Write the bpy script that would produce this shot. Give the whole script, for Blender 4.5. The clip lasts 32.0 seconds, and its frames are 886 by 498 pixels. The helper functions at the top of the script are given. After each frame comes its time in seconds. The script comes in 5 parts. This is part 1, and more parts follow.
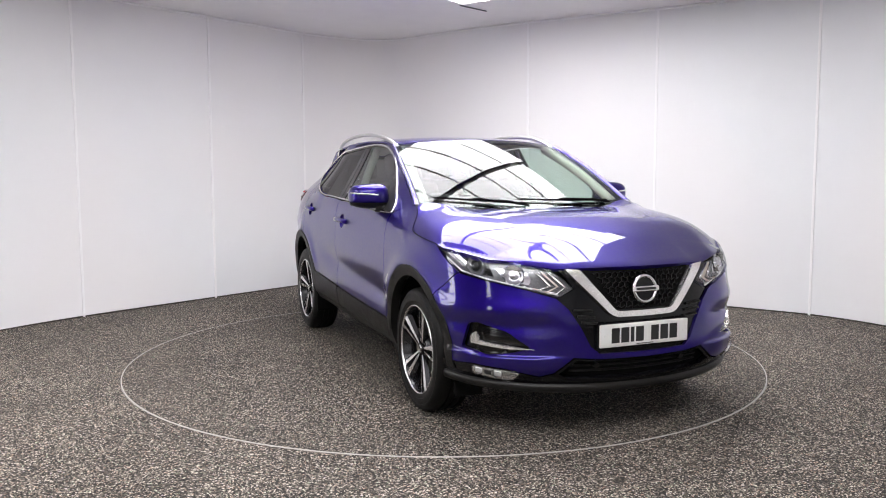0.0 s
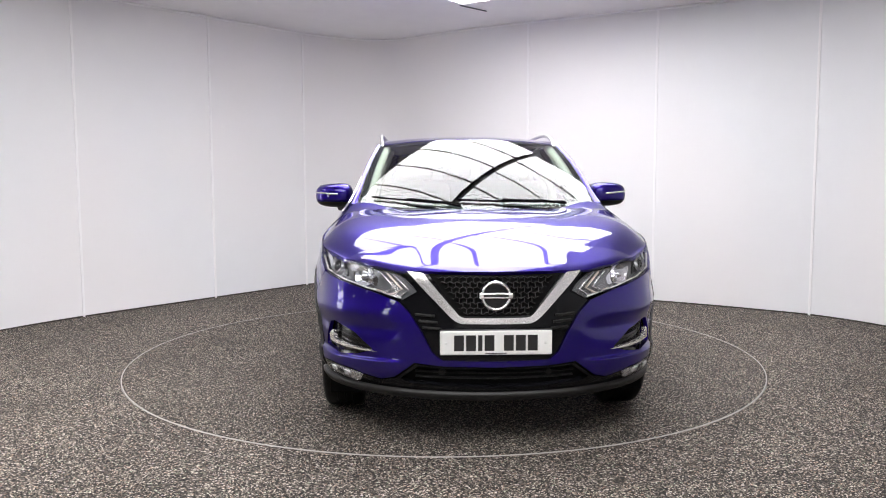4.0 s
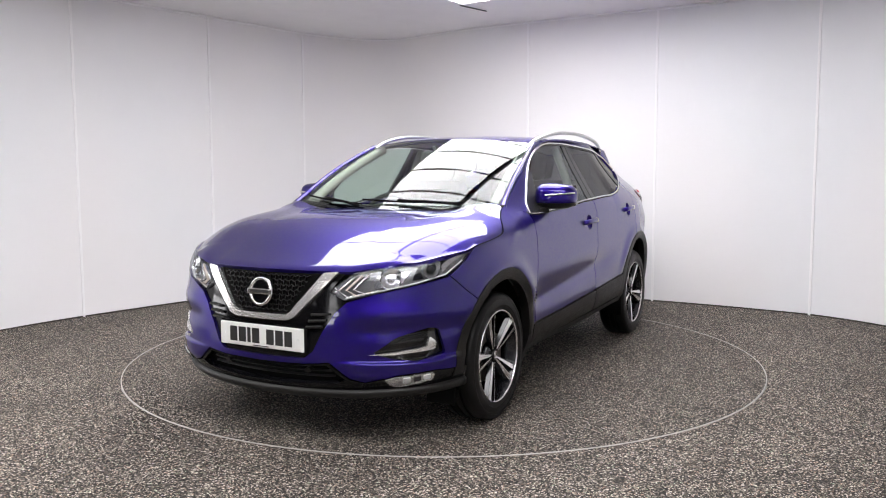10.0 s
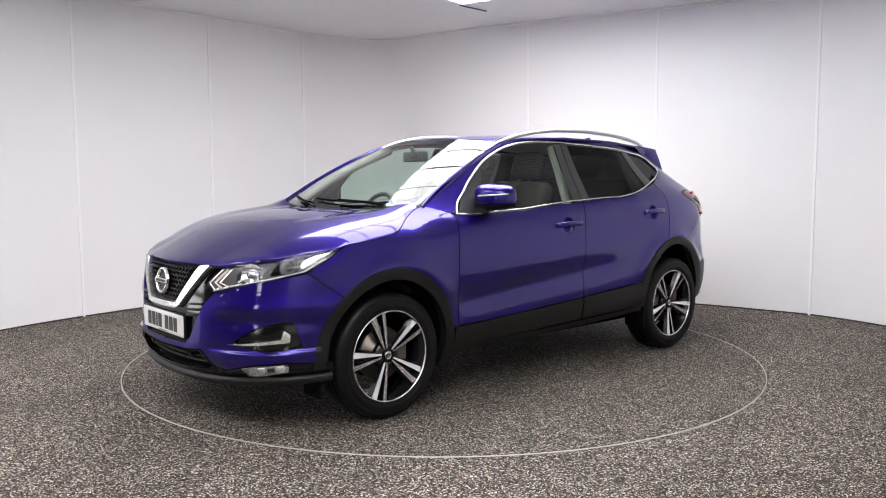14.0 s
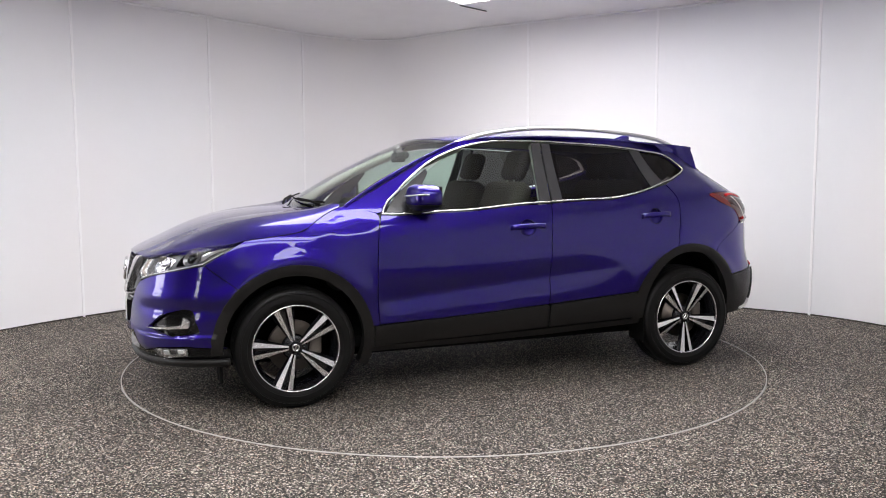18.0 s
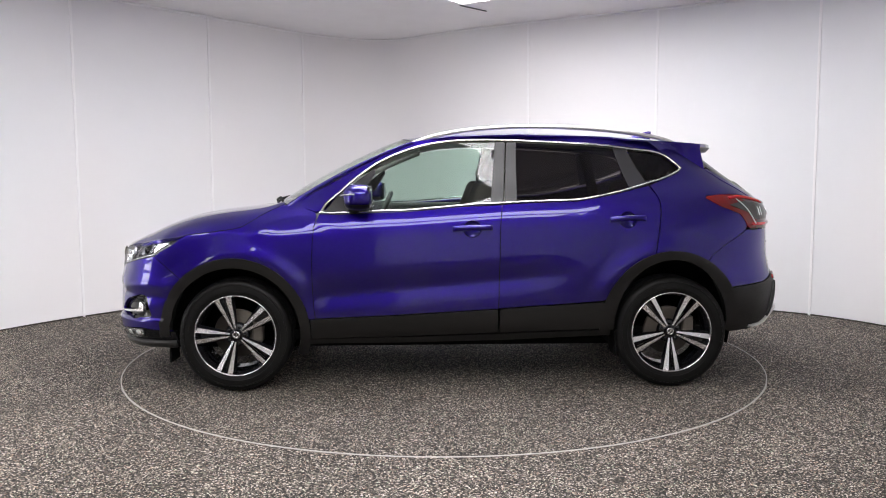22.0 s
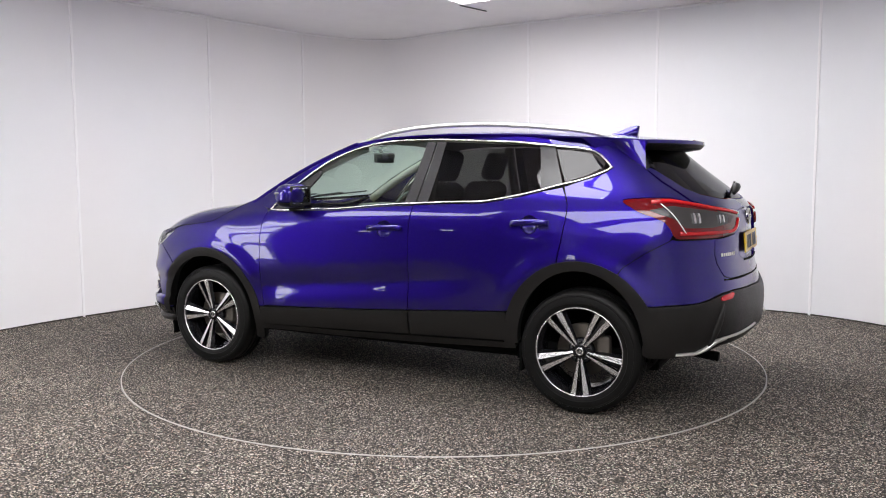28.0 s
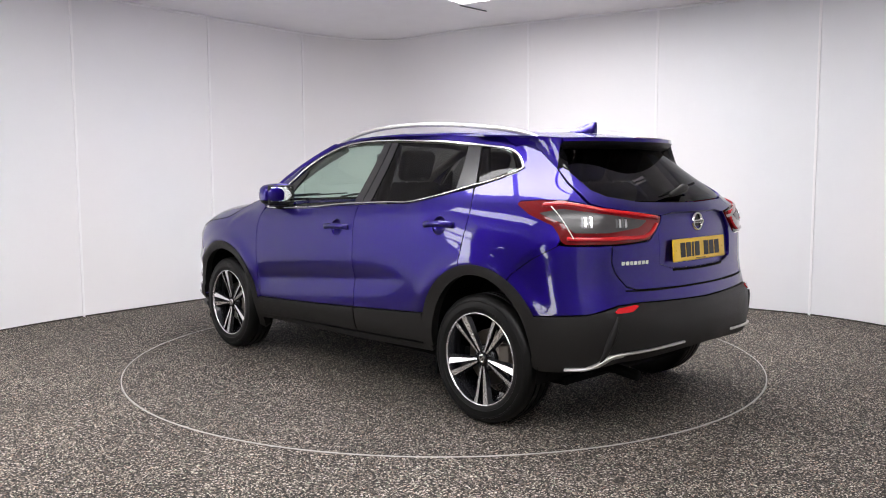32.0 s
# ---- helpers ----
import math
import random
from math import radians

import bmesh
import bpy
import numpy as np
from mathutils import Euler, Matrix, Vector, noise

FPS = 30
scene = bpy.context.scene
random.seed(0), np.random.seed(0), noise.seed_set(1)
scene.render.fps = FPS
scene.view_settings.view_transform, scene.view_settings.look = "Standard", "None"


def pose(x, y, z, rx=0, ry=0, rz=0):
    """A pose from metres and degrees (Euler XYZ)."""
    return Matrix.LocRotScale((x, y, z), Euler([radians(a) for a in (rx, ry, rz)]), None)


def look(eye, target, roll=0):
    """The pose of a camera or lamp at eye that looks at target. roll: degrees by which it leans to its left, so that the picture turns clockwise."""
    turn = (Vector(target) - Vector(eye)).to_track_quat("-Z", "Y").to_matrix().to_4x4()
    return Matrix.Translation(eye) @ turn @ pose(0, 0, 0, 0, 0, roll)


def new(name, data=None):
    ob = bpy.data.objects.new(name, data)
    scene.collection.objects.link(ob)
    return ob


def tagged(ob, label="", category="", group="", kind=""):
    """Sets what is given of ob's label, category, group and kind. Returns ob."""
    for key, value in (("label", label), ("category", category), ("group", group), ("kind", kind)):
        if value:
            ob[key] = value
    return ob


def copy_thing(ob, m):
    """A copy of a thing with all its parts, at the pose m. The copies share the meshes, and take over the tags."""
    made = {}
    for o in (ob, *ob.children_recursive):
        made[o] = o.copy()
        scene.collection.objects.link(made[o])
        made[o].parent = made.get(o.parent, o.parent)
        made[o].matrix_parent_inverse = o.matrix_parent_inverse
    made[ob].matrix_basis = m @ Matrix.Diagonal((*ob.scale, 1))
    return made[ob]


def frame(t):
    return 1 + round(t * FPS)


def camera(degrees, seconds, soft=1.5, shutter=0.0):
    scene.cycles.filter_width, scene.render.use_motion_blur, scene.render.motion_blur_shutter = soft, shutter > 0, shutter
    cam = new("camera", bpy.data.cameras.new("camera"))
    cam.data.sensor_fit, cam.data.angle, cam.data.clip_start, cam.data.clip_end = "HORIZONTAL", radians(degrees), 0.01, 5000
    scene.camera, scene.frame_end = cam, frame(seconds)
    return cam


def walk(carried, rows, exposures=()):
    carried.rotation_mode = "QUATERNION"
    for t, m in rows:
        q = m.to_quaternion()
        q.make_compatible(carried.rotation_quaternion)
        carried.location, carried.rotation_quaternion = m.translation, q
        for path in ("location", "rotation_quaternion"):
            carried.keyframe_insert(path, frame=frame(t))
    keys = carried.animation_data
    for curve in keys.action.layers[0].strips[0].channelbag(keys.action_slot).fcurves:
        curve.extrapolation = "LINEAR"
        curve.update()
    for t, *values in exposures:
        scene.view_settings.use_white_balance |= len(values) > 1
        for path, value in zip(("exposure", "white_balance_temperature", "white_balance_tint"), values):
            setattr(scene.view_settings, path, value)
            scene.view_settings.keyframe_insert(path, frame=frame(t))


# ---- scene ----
cam = camera(57.746, 32.0, soft=1.05)
EYE = (0, -5.838, 1.3066)
VIEW = look(EYE, (-.003, 0, .764), -.195)
walk(cam, [(0.0, VIEW), (32.0, VIEW)], exposures=[(0.0, .06), (32.0, .06)])


def heading(t):
    """The turntable's angle in degrees at t seconds."""
    return -67.23 - 5.2174 * t + .00743 * t * t


# ---- world: a closed studio, lit by ceiling lightboxes and added fill boxes ----
world = bpy.data.worlds.new("world")
scene.world = world
world.use_nodes = True
world.node_tree.nodes["Background"].inputs[0].default_value = (.5, .52, .56, 1)
world.node_tree.nodes["Background"].inputs[1].default_value = .02
LAMP = 11.0


# ---- materials ----
def rgba(c):
    return (*c, 1) if len(c) == 3 else tuple(c)


def mat(name, color, rough=.5, metal=0.0, coat=0.0, coat_rough=.03, vary=.06, scale=30.0, bump=0.0, bump_scale=200.0, ior=1.5, emit=0.0, spread=0.0, spec=.5):
    """A principled material whose colour and roughness drift a little at two scales, with fine relief."""
    m = bpy.data.materials.new(name)
    m.use_nodes = True
    t = m.node_tree
    b = t.nodes["Principled BSDF"]
    tc = t.nodes.new("ShaderNodeTexCoord")
    n1, n2 = t.nodes.new("ShaderNodeTexNoise"), t.nodes.new("ShaderNodeTexNoise")
    n1.inputs["Scale"].default_value, n1.inputs["Detail"].default_value = scale, 4
    n2.inputs["Scale"].default_value, n2.inputs["Detail"].default_value = scale * .08, 2
    add = t.nodes.new("ShaderNodeMath")
    add.operation = "ADD"
    ramp = t.nodes.new("ShaderNodeMapRange")
    ramp.inputs[1].default_value, ramp.inputs[2].default_value = .6, 1.4
    ramp.inputs[3].default_value, ramp.inputs[4].default_value = 1 - vary, 1 + vary
    mul = t.nodes.new("ShaderNodeVectorMath")
    mul.operation = "SCALE"
    mul.inputs[0].default_value = color[:3]
    for n in (n1, n2):
        t.links.new(tc.outputs["Object"], n.inputs["Vector"])
    t.links.new(n1.outputs[0], add.inputs[0])
    t.links.new(n2.outputs[0], add.inputs[1])
    t.links.new(add.outputs[0], ramp.inputs[0])
    t.links.new(ramp.outputs[0], mul.inputs["Scale"])
    t.links.new(mul.outputs[0], b.inputs["Base Color"])
    r = t.nodes.new("ShaderNodeMapRange")
    r.inputs[1].default_value, r.inputs[2].default_value = .6, 1.4
    r.inputs[3].default_value, r.inputs[4].default_value = max(.0, rough * (1 - vary)), min(1, rough * (1 + vary))
    t.links.new(add.outputs[0], r.inputs[0])
    t.links.new(r.outputs[0], b.inputs["Roughness"])
    b.inputs["Metallic"].default_value = metal
    b.inputs["IOR"].default_value = ior
    b.inputs["Specular IOR Level"].default_value = spec
    b.inputs["Coat IOR"].default_value = 1.5
    b.inputs["Coat Weight"].default_value, b.inputs["Coat Roughness"].default_value = coat, coat_rough
    if bump:
        nb, bp = t.nodes.new("ShaderNodeTexNoise"), t.nodes.new("ShaderNodeBump")
        nb.inputs["Scale"].default_value, nb.inputs["Detail"].default_value = bump_scale, 3
        bp.inputs["Strength"].default_value, bp.inputs["Distance"].default_value = bump, .002
        t.links.new(tc.outputs["Object"], nb.inputs["Vector"])
        t.links.new(nb.outputs[0], bp.inputs["Height"])
        t.links.new(bp.outputs[0], b.inputs["Normal"])
    if emit:
        b.inputs["Emission Color"].default_value, b.inputs["Emission Strength"].default_value = rgba(color), emit
    return m


def glass(name, tint, gloss=1.0, rough=.0):
    """A thin pane: tinted see-through, mirror gloss by Fresnel."""
    m = bpy.data.materials.new(name)
    m.use_nodes = True
    t = m.node_tree
    t.nodes.remove(t.nodes["Principled BSDF"])
    tr, gl, mx, fr, pw, ma = (t.nodes.new("ShaderNode" + k) for k in ("BsdfTransparent", "BsdfGlossy", "MixShader", "LayerWeight", "Math", "Math"))
    tr.inputs[0].default_value = rgba(tint)
    gl.inputs["Roughness"].default_value = rough
    gl.inputs[0].default_value = (gloss, gloss, gloss, 1)
    fr.inputs[0].default_value = .5
    pw.operation, pw.inputs[1].default_value = "POWER", 5
    ma.operation, ma.inputs[1].default_value, ma.inputs[2].default_value = "MULTIPLY_ADD", .94, .055
    t.links.new(fr.outputs["Facing"], pw.inputs[0])
    t.links.new(pw.outputs[0], ma.inputs[0])
    t.links.new(ma.outputs[0], mx.inputs[0])
    t.links.new(tr.outputs[0], mx.inputs[1])
    t.links.new(gl.outputs[0], mx.inputs[2])
    t.links.new(mx.outputs[0], t.nodes["Material Output"].inputs[0])
    return m


def flake_floor(name, dark=1.0):
    """Resin-bound rubber flecks: pale, grey and black grains with a few rusty and green ones."""
    m = bpy.data.materials.new(name)
    m.use_nodes = True
    t = m.node_tree
    b = t.nodes["Principled BSDF"]
    tc = t.nodes.new("ShaderNodeTexCoord")
    v = t.nodes.new("ShaderNodeTexVoronoi")
    v.inputs["Scale"].default_value = 172
    v.inputs["Randomness"].default_value = 1
    sep = t.nodes.new("ShaderNodeSeparateColor")
    ramp = t.nodes.new("ShaderNodeValToRGB")
    ramp.color_ramp.interpolation = "CONSTANT"
    stops = [(0, (.006, .0055, .005)), (.32, (.025, .022, .019)), (.52, (.088, .078, .068)), (.68, (.19, .170, .150)), (.81, (.42, .38, .33)), (.92, (.80, .75, .68))]
    els = ramp.color_ramp.elements
    els[0].position, els[0].color = stops[0][0], rgba(stops[0][1])
    els[1].position, els[1].color = stops[1][0], rgba(stops[1][1])
    for p, c in stops[2:]:
        els.new(p).color = rgba(c)
    hue = t.nodes.new("ShaderNodeValToRGB")
    hue.color_ramp.interpolation = "CONSTANT"
    h = hue.color_ramp.elements
    h[0].position, h[0].color = 0, (1.0, .95, .90, 1)
    h[1].position, h[1].color = .82, (1.0, .70, .56, 1)
    h.new(.90).color = (.74, 1.0, .76, 1)
    h.new(.95).color = (.9, .82, 1.0, 1)
    mix = t.nodes.new("ShaderNodeMix")
    mix.data_type, mix.blend_type = "RGBA", "MULTIPLY"
    mix.inputs[0].default_value = .8
    big = t.nodes.new("ShaderNodeTexNoise")
    big.inputs["Scale"].default_value, big.inputs["Detail"].default_value = 1.3, 5
    mr = t.nodes.new("ShaderNodeMapRange")
    mr.inputs[1].default_value, mr.inputs[2].default_value, mr.inputs[3].default_value, mr.inputs[4].default_value = .3, .7, .69 * dark, .94 * dark
    sc = t.nodes.new("ShaderNodeVectorMath")
    sc.operation = "SCALE"
    bp = t.nodes.new("ShaderNodeBump")
    bp.inputs["Strength"].default_value, bp.inputs["Distance"].default_value = .5, .003
    L = t.links.new
    L(tc.outputs["Object"], v.inputs["Vector"])
    L(v.outputs["Color"], sep.inputs[0])
    L(sep.outputs[0], ramp.inputs[0])
    L(sep.outputs[1], hue.inputs[0])
    L(ramp.outputs[0], mix.inputs[6])
    L(hue.outputs[0], mix.inputs[7])
    L(tc.outputs["Object"], big.inputs["Vector"])
    L(big.outputs[0], mr.inputs[0])
    L(mix.outputs[2], sc.inputs[0])
    L(mr.outputs[0], sc.inputs["Scale"])
    L(sc.outputs[0], b.inputs["Base Color"])
    L(v.outputs["Distance"], bp.inputs["Height"])
    L(bp.outputs[0], b.inputs["Normal"])
    b.inputs["Roughness"].default_value = .75
    b.inputs["Specular IOR Level"].default_value = .25
    return m


def laminate(name, cool, warm):
    """White wall sheet that drifts between a cooler and a warmer white over a metre or two."""
    m = mat(name, cool, .42, vary=.02, scale=3, bump=.05, bump_scale=8, spec=.35)
    t = m.node_tree
    b = t.nodes["Principled BSDF"]
    plain = b.inputs["Base Color"].links[0].from_socket
    tc, n, mx, mr = (t.nodes.new("ShaderNode" + k) for k in ("TexCoord", "TexNoise", "Mix", "MapRange"))
    n.inputs["Scale"].default_value, n.inputs["Detail"].default_value = .42, 1
    mr.inputs[1].default_value, mr.inputs[2].default_value = .40, .60
    mx.data_type = "RGBA"
    mx.inputs[7].default_value = rgba(warm)
    t.links.new(tc.outputs["Object"], n.inputs["Vector"])
    t.links.new(n.outputs[0], mr.inputs[0])
    t.links.new(mr.outputs[0], mx.inputs[0])
    t.links.new(plain, mx.inputs[6])
    t.links.new(mx.outputs[2], b.inputs["Base Color"])
    return m


M_WALL = laminate("white_laminate", (.845, .852, .872), (.868, .850, .858))
M_JOINT = mat("white_strip", (.93, .92, .93), .4, vary=.02)
M_CEIL = mat("ceiling_paint", (.91, .895, .91), .8, vary=.03, scale=4)
M_BACK = mat("dark_wall", (.040, .034, .028), .7, vary=.1, scale=3)
M_GREY = mat("grey_wall", (.20, .20, .21), .7, vary=.08, scale=3)
M_FLOOR = flake_floor("flake_floor")
M_DISC = flake_floor("flake_disc", .88)
M_ALU = mat("brushed_aluminium", (.46, .44, .42), .45, metal=.4, vary=.12, scale=80)
M_LAMP = mat("lightbox_sheet", (1, .985, 1), .6, emit=LAMP * .90)
# glow of the added fill boxes
M_FILL = mat("fill_light_sheet", (1, .985, 1), .6, emit=LAMP * .74)
M_BAND = mat("light_band_sheet", (1, .985, 1), .6, emit=LAMP * .70)
M_RIB = mat("lightbox_rib", (.06, .06, .065), .6)
M_PAINT = mat("blue_paint", (.014, .0035, .18), .42, metal=1.0, coat=1.0, coat_rough=.006, vary=.10, scale=900, ior=1.5)
M_CLAD = mat("black_plastic", (.0075, .0070, .0068), .42, spec=.34, vary=.12, scale=200, bump=.25, bump_scale=900)
M_MESH = mat("black_mesh", (.004, .004, .004), .16, vary=.1, spec=.5)
M_GLOSSBLACK = mat("gloss_black", (.004, .004, .005), .08, spec=.28, vary=.05)
M_TRIM = mat("pillar_film", (.020, .020, .021), .34, vary=.06, bump=.06, bump_scale=500)
# near-black, for black parts and for painted shade in panel gaps
M_DARK = mat("dark_void", (.004, .004, .004), .8, vary=.1, spec=.08)
M_CHROME = mat("chrome", (.68, .67, .67), .13, metal=1.0, vary=.05, scale=40)
M_BRIGHT = mat("bright_trim", (.82, .81, .80), .24, metal=.8, vary=.05, scale=60)
M_SATIN = mat("satin_silver", (.66, .65, .64), .38, metal=1.0, vary=.06, scale=60)
M_MACHINED = mat("machined_alloy", (.78, .77, .77), .26, metal=.85, vary=.08, scale=150)
M_ALLOYDARK = mat("dark_alloy", (.012, .0125, .016), .25, metal=.4, coat=.5, vary=.08)
M_TYRE = mat("tyre_rubber", (.0045, .0044, .0043), .45, spec=.2, vary=.15, scale=60, bump=.2, bump_scale=300)
M_DISCMETAL = mat("brake_disc", (.16, .14, .12), .38, metal=.9, vary=.15, scale=90)
M_CALIPER = mat("caliper", (.12, .105, .09), .55, metal=.4, vary=.2)
M_SCREEN = glass("clear_glass", (.80, .90, .84), .95)
M_SIDEGLASS = glass("green_glass", (.70, .83, .76))
M_PRIVACY = glass("privacy_glass", (.085, .078, .078), .6)
M_LENS = glass("lens_cover", (.95, .96, .98), .45)
M_REDLENS = mat("red_lens", (.13, .002, .004), .10, coat=.6, spec=.35, vary=.08, emit=0)
M_REDBRIGHT = mat("red_light_bar", (.48, .007, .012), .10, coat=.4, vary=.06)
M_SMOKE = mat("smoke_lens", (.045, .042, .043), .22, coat=.0, vary=.08)
M_REFLECTOR = mat("lamp_reflector", (.80, .80, .82), .12, metal=1.0, vary=.1, scale=25)
M_BEZEL = mat("lamp_bezel", (.19, .19, .195), .24, metal=.5, vary=.1)
M_AMBER = mat("amber", (.70, .60, .52), .2, coat=.6)
M_PLATEW = mat("white_plate", (.74, .74, .72), .35, coat=.4, vary=.03)
M_PLATEY = mat("yellow_plate", (.78, .50, .02), .35, coat=.4, vary=.03)
M_BAR = mat("plate_bar", (.012, .012, .012), .45)
M_CLOTH = mat("seat_cloth", (.046, .036, .031), .9, vary=.15, spec=.2, scale=25)
M_DASH = mat("dash_plastic", (.050, .052, .052), .65, vary=.1, bump=.2, bump_scale=700)
M_HEADLINER = mat("headliner", (.52, .50, .46), .9, vary=.05)
M_TRIMPALE = mat("pale_trim", (.34, .33, .30), .7, vary=.05)
M_MIRROR = mat("mirror_glass", (.85, .87, .88), .02, metal=1.0, vary=.02)


# ---- mesh helpers ----
def obj(name, verts, faces, material, parent=None, normals=None, smooth=True, label=""):
    me = bpy.data.meshes.new(name)
    me.from_pydata([tuple(map(float, v)) for v in verts], [], [tuple(int(i) for i in f) for f in faces])
    me.materials.append(material)
    me.polygons.foreach_set("use_smooth", [smooth] * len(me.polygons))
    if normals is not None:
        me.normals_split_custom_set_from_vertices([tuple(map(float, n)) for n in normals])
    ob = new(name, me)
    if parent is not None:
        ob.parent = parent
    if label:
        tagged(ob, label)
    return ob


def part(name, bm, material, parent, label="", smooth=False):
    me = bpy.data.meshes.new(name)
    bm.to_mesh(me)
    bm.free()
    me.materials.append(material)
    me.polygons.foreach_set("use_smooth", [smooth] * len(me.polygons))
    ob = new(name, me)
    if parent is not None:
        ob.parent = parent
    if label:
        tagged(ob, label)
    return ob


def block(bm, x0, x1, y0, y1, z0, z1, bevel=0.0, seg=2, m=None):
    """A box with rounded edges added to bm."""
    r = bmesh.ops.create_cube(bm, size=1)
    vs = r["verts"]
    for v in vs:
        v.co = Vector((x0 + (v.co.x + .5) * (x1 - x0), y0 + (v.co.y + .5) * (y1 - y0), z0 + (v.co.z + .5) * (z1 - z0)))
    if bevel:
        es = list({e for v in vs for e in v.link_edges})
        r = bmesh.ops.bevel(bm, geom=es, offset=bevel, segments=seg, affect="EDGES", profile=.5)
        vs = list({v for v in r["verts"]} | {v for v in vs if v.is_valid})
    if m is not None:
        bmesh.ops.transform(bm, matrix=m, verts=vs)
    return vs


def box(x0, x1, y0, y1, z0, z1, bevel=0.0, seg=2, m=None):
    bm = bmesh.new()
    block(bm, x0, x1, y0, y1, z0, z1, bevel, seg, m)
    return bm


def lathe(profile, n=48, axis="y"):
    """Verts and faces of a profile of (radius, along) turned round the y axis."""
    vs, fs, k = [], [], len(profile)
    for i in range(n):
        a = 2 * math.pi * i / n
        for r, h in profile:
            vs.append((r * math.cos(a), h, r * math.sin(a)))
    for i in range(n):
        j = (i + 1) % n
        for q in range(k - 1):
            fs.append((i * k + q, i * k + q + 1, j * k + q + 1, j * k + q))
    return vs, fs


def pipe(points, radius, n=8, taper=None):
    """Verts and faces of a round bar along points."""
    pts = [Vector(p) for p in points]
    vs, fs = [], []
    for i, p in enumerate(pts):
        d = (pts[min(i + 1, len(pts) - 1)] - pts[max(i - 1, 0)]).normalized()
        u = d.orthogonal().normalized() if i == 0 else (u - d * u.dot(d)).normalized()
        w = d.cross(u)
        r = radius if taper is None else taper[i]
        vs += [p + (u * math.cos(2 * math.pi * k / n) + w * math.sin(2 * math.pi * k / n)) * r for k in range(n)]
    for i in range(len(pts) - 1):
        for k in range(n):
            a, b = i * n + k, i * n + (k + 1) % n
            fs.append((a, b, b + n, a + n))
    fs += [tuple(range(n))[::-1], tuple(range(len(vs) - n, len(vs)))]
    return vs, fs


# ---- the studio ----
H_ROOM = 2.95
OUTLINE = [(-4.2, -8.2), (-4.25, -4.0), (-4.2, -1.0), (-4.02, .25), (-3.75, .86), (-3.34, 1.53), (-2.44, 2.68), (-1.72, 3.57), (-1.30, 3.95), (-.98, 4.13), (-.68, 4.16),
           (-.42, 4.04), (.11, 3.60), (.93, 3.05), (2.15, 2.36), (2.75, 1.98), (3.05, 1.76), (3.38, 1.50), (3.60, 1.22), (3.77, .91), (4.05, .2), (4.2, -1.0),
           (4.25, -4.0), (4.2, -8.2)]


def curve_through(pts, k=6):
    """Catmull-Rom points along pts."""
    P = [Vector(p) for p in pts]
    out = []
    for i in range(len(P) - 1):
        a, b, c, d = P[max(i - 1, 0)], P[i], P[i + 1], P[min(i + 2, len(P) - 1)]
        for j in range(k):
            t = j / k
            out.append(.5 * ((2 * b) + (c - a) * t + (2 * a - 5 * b + 4 * c - d) * t * t + (3 * b - a - 3 * c + d) * t ** 3))
    return out + [P[-1]]


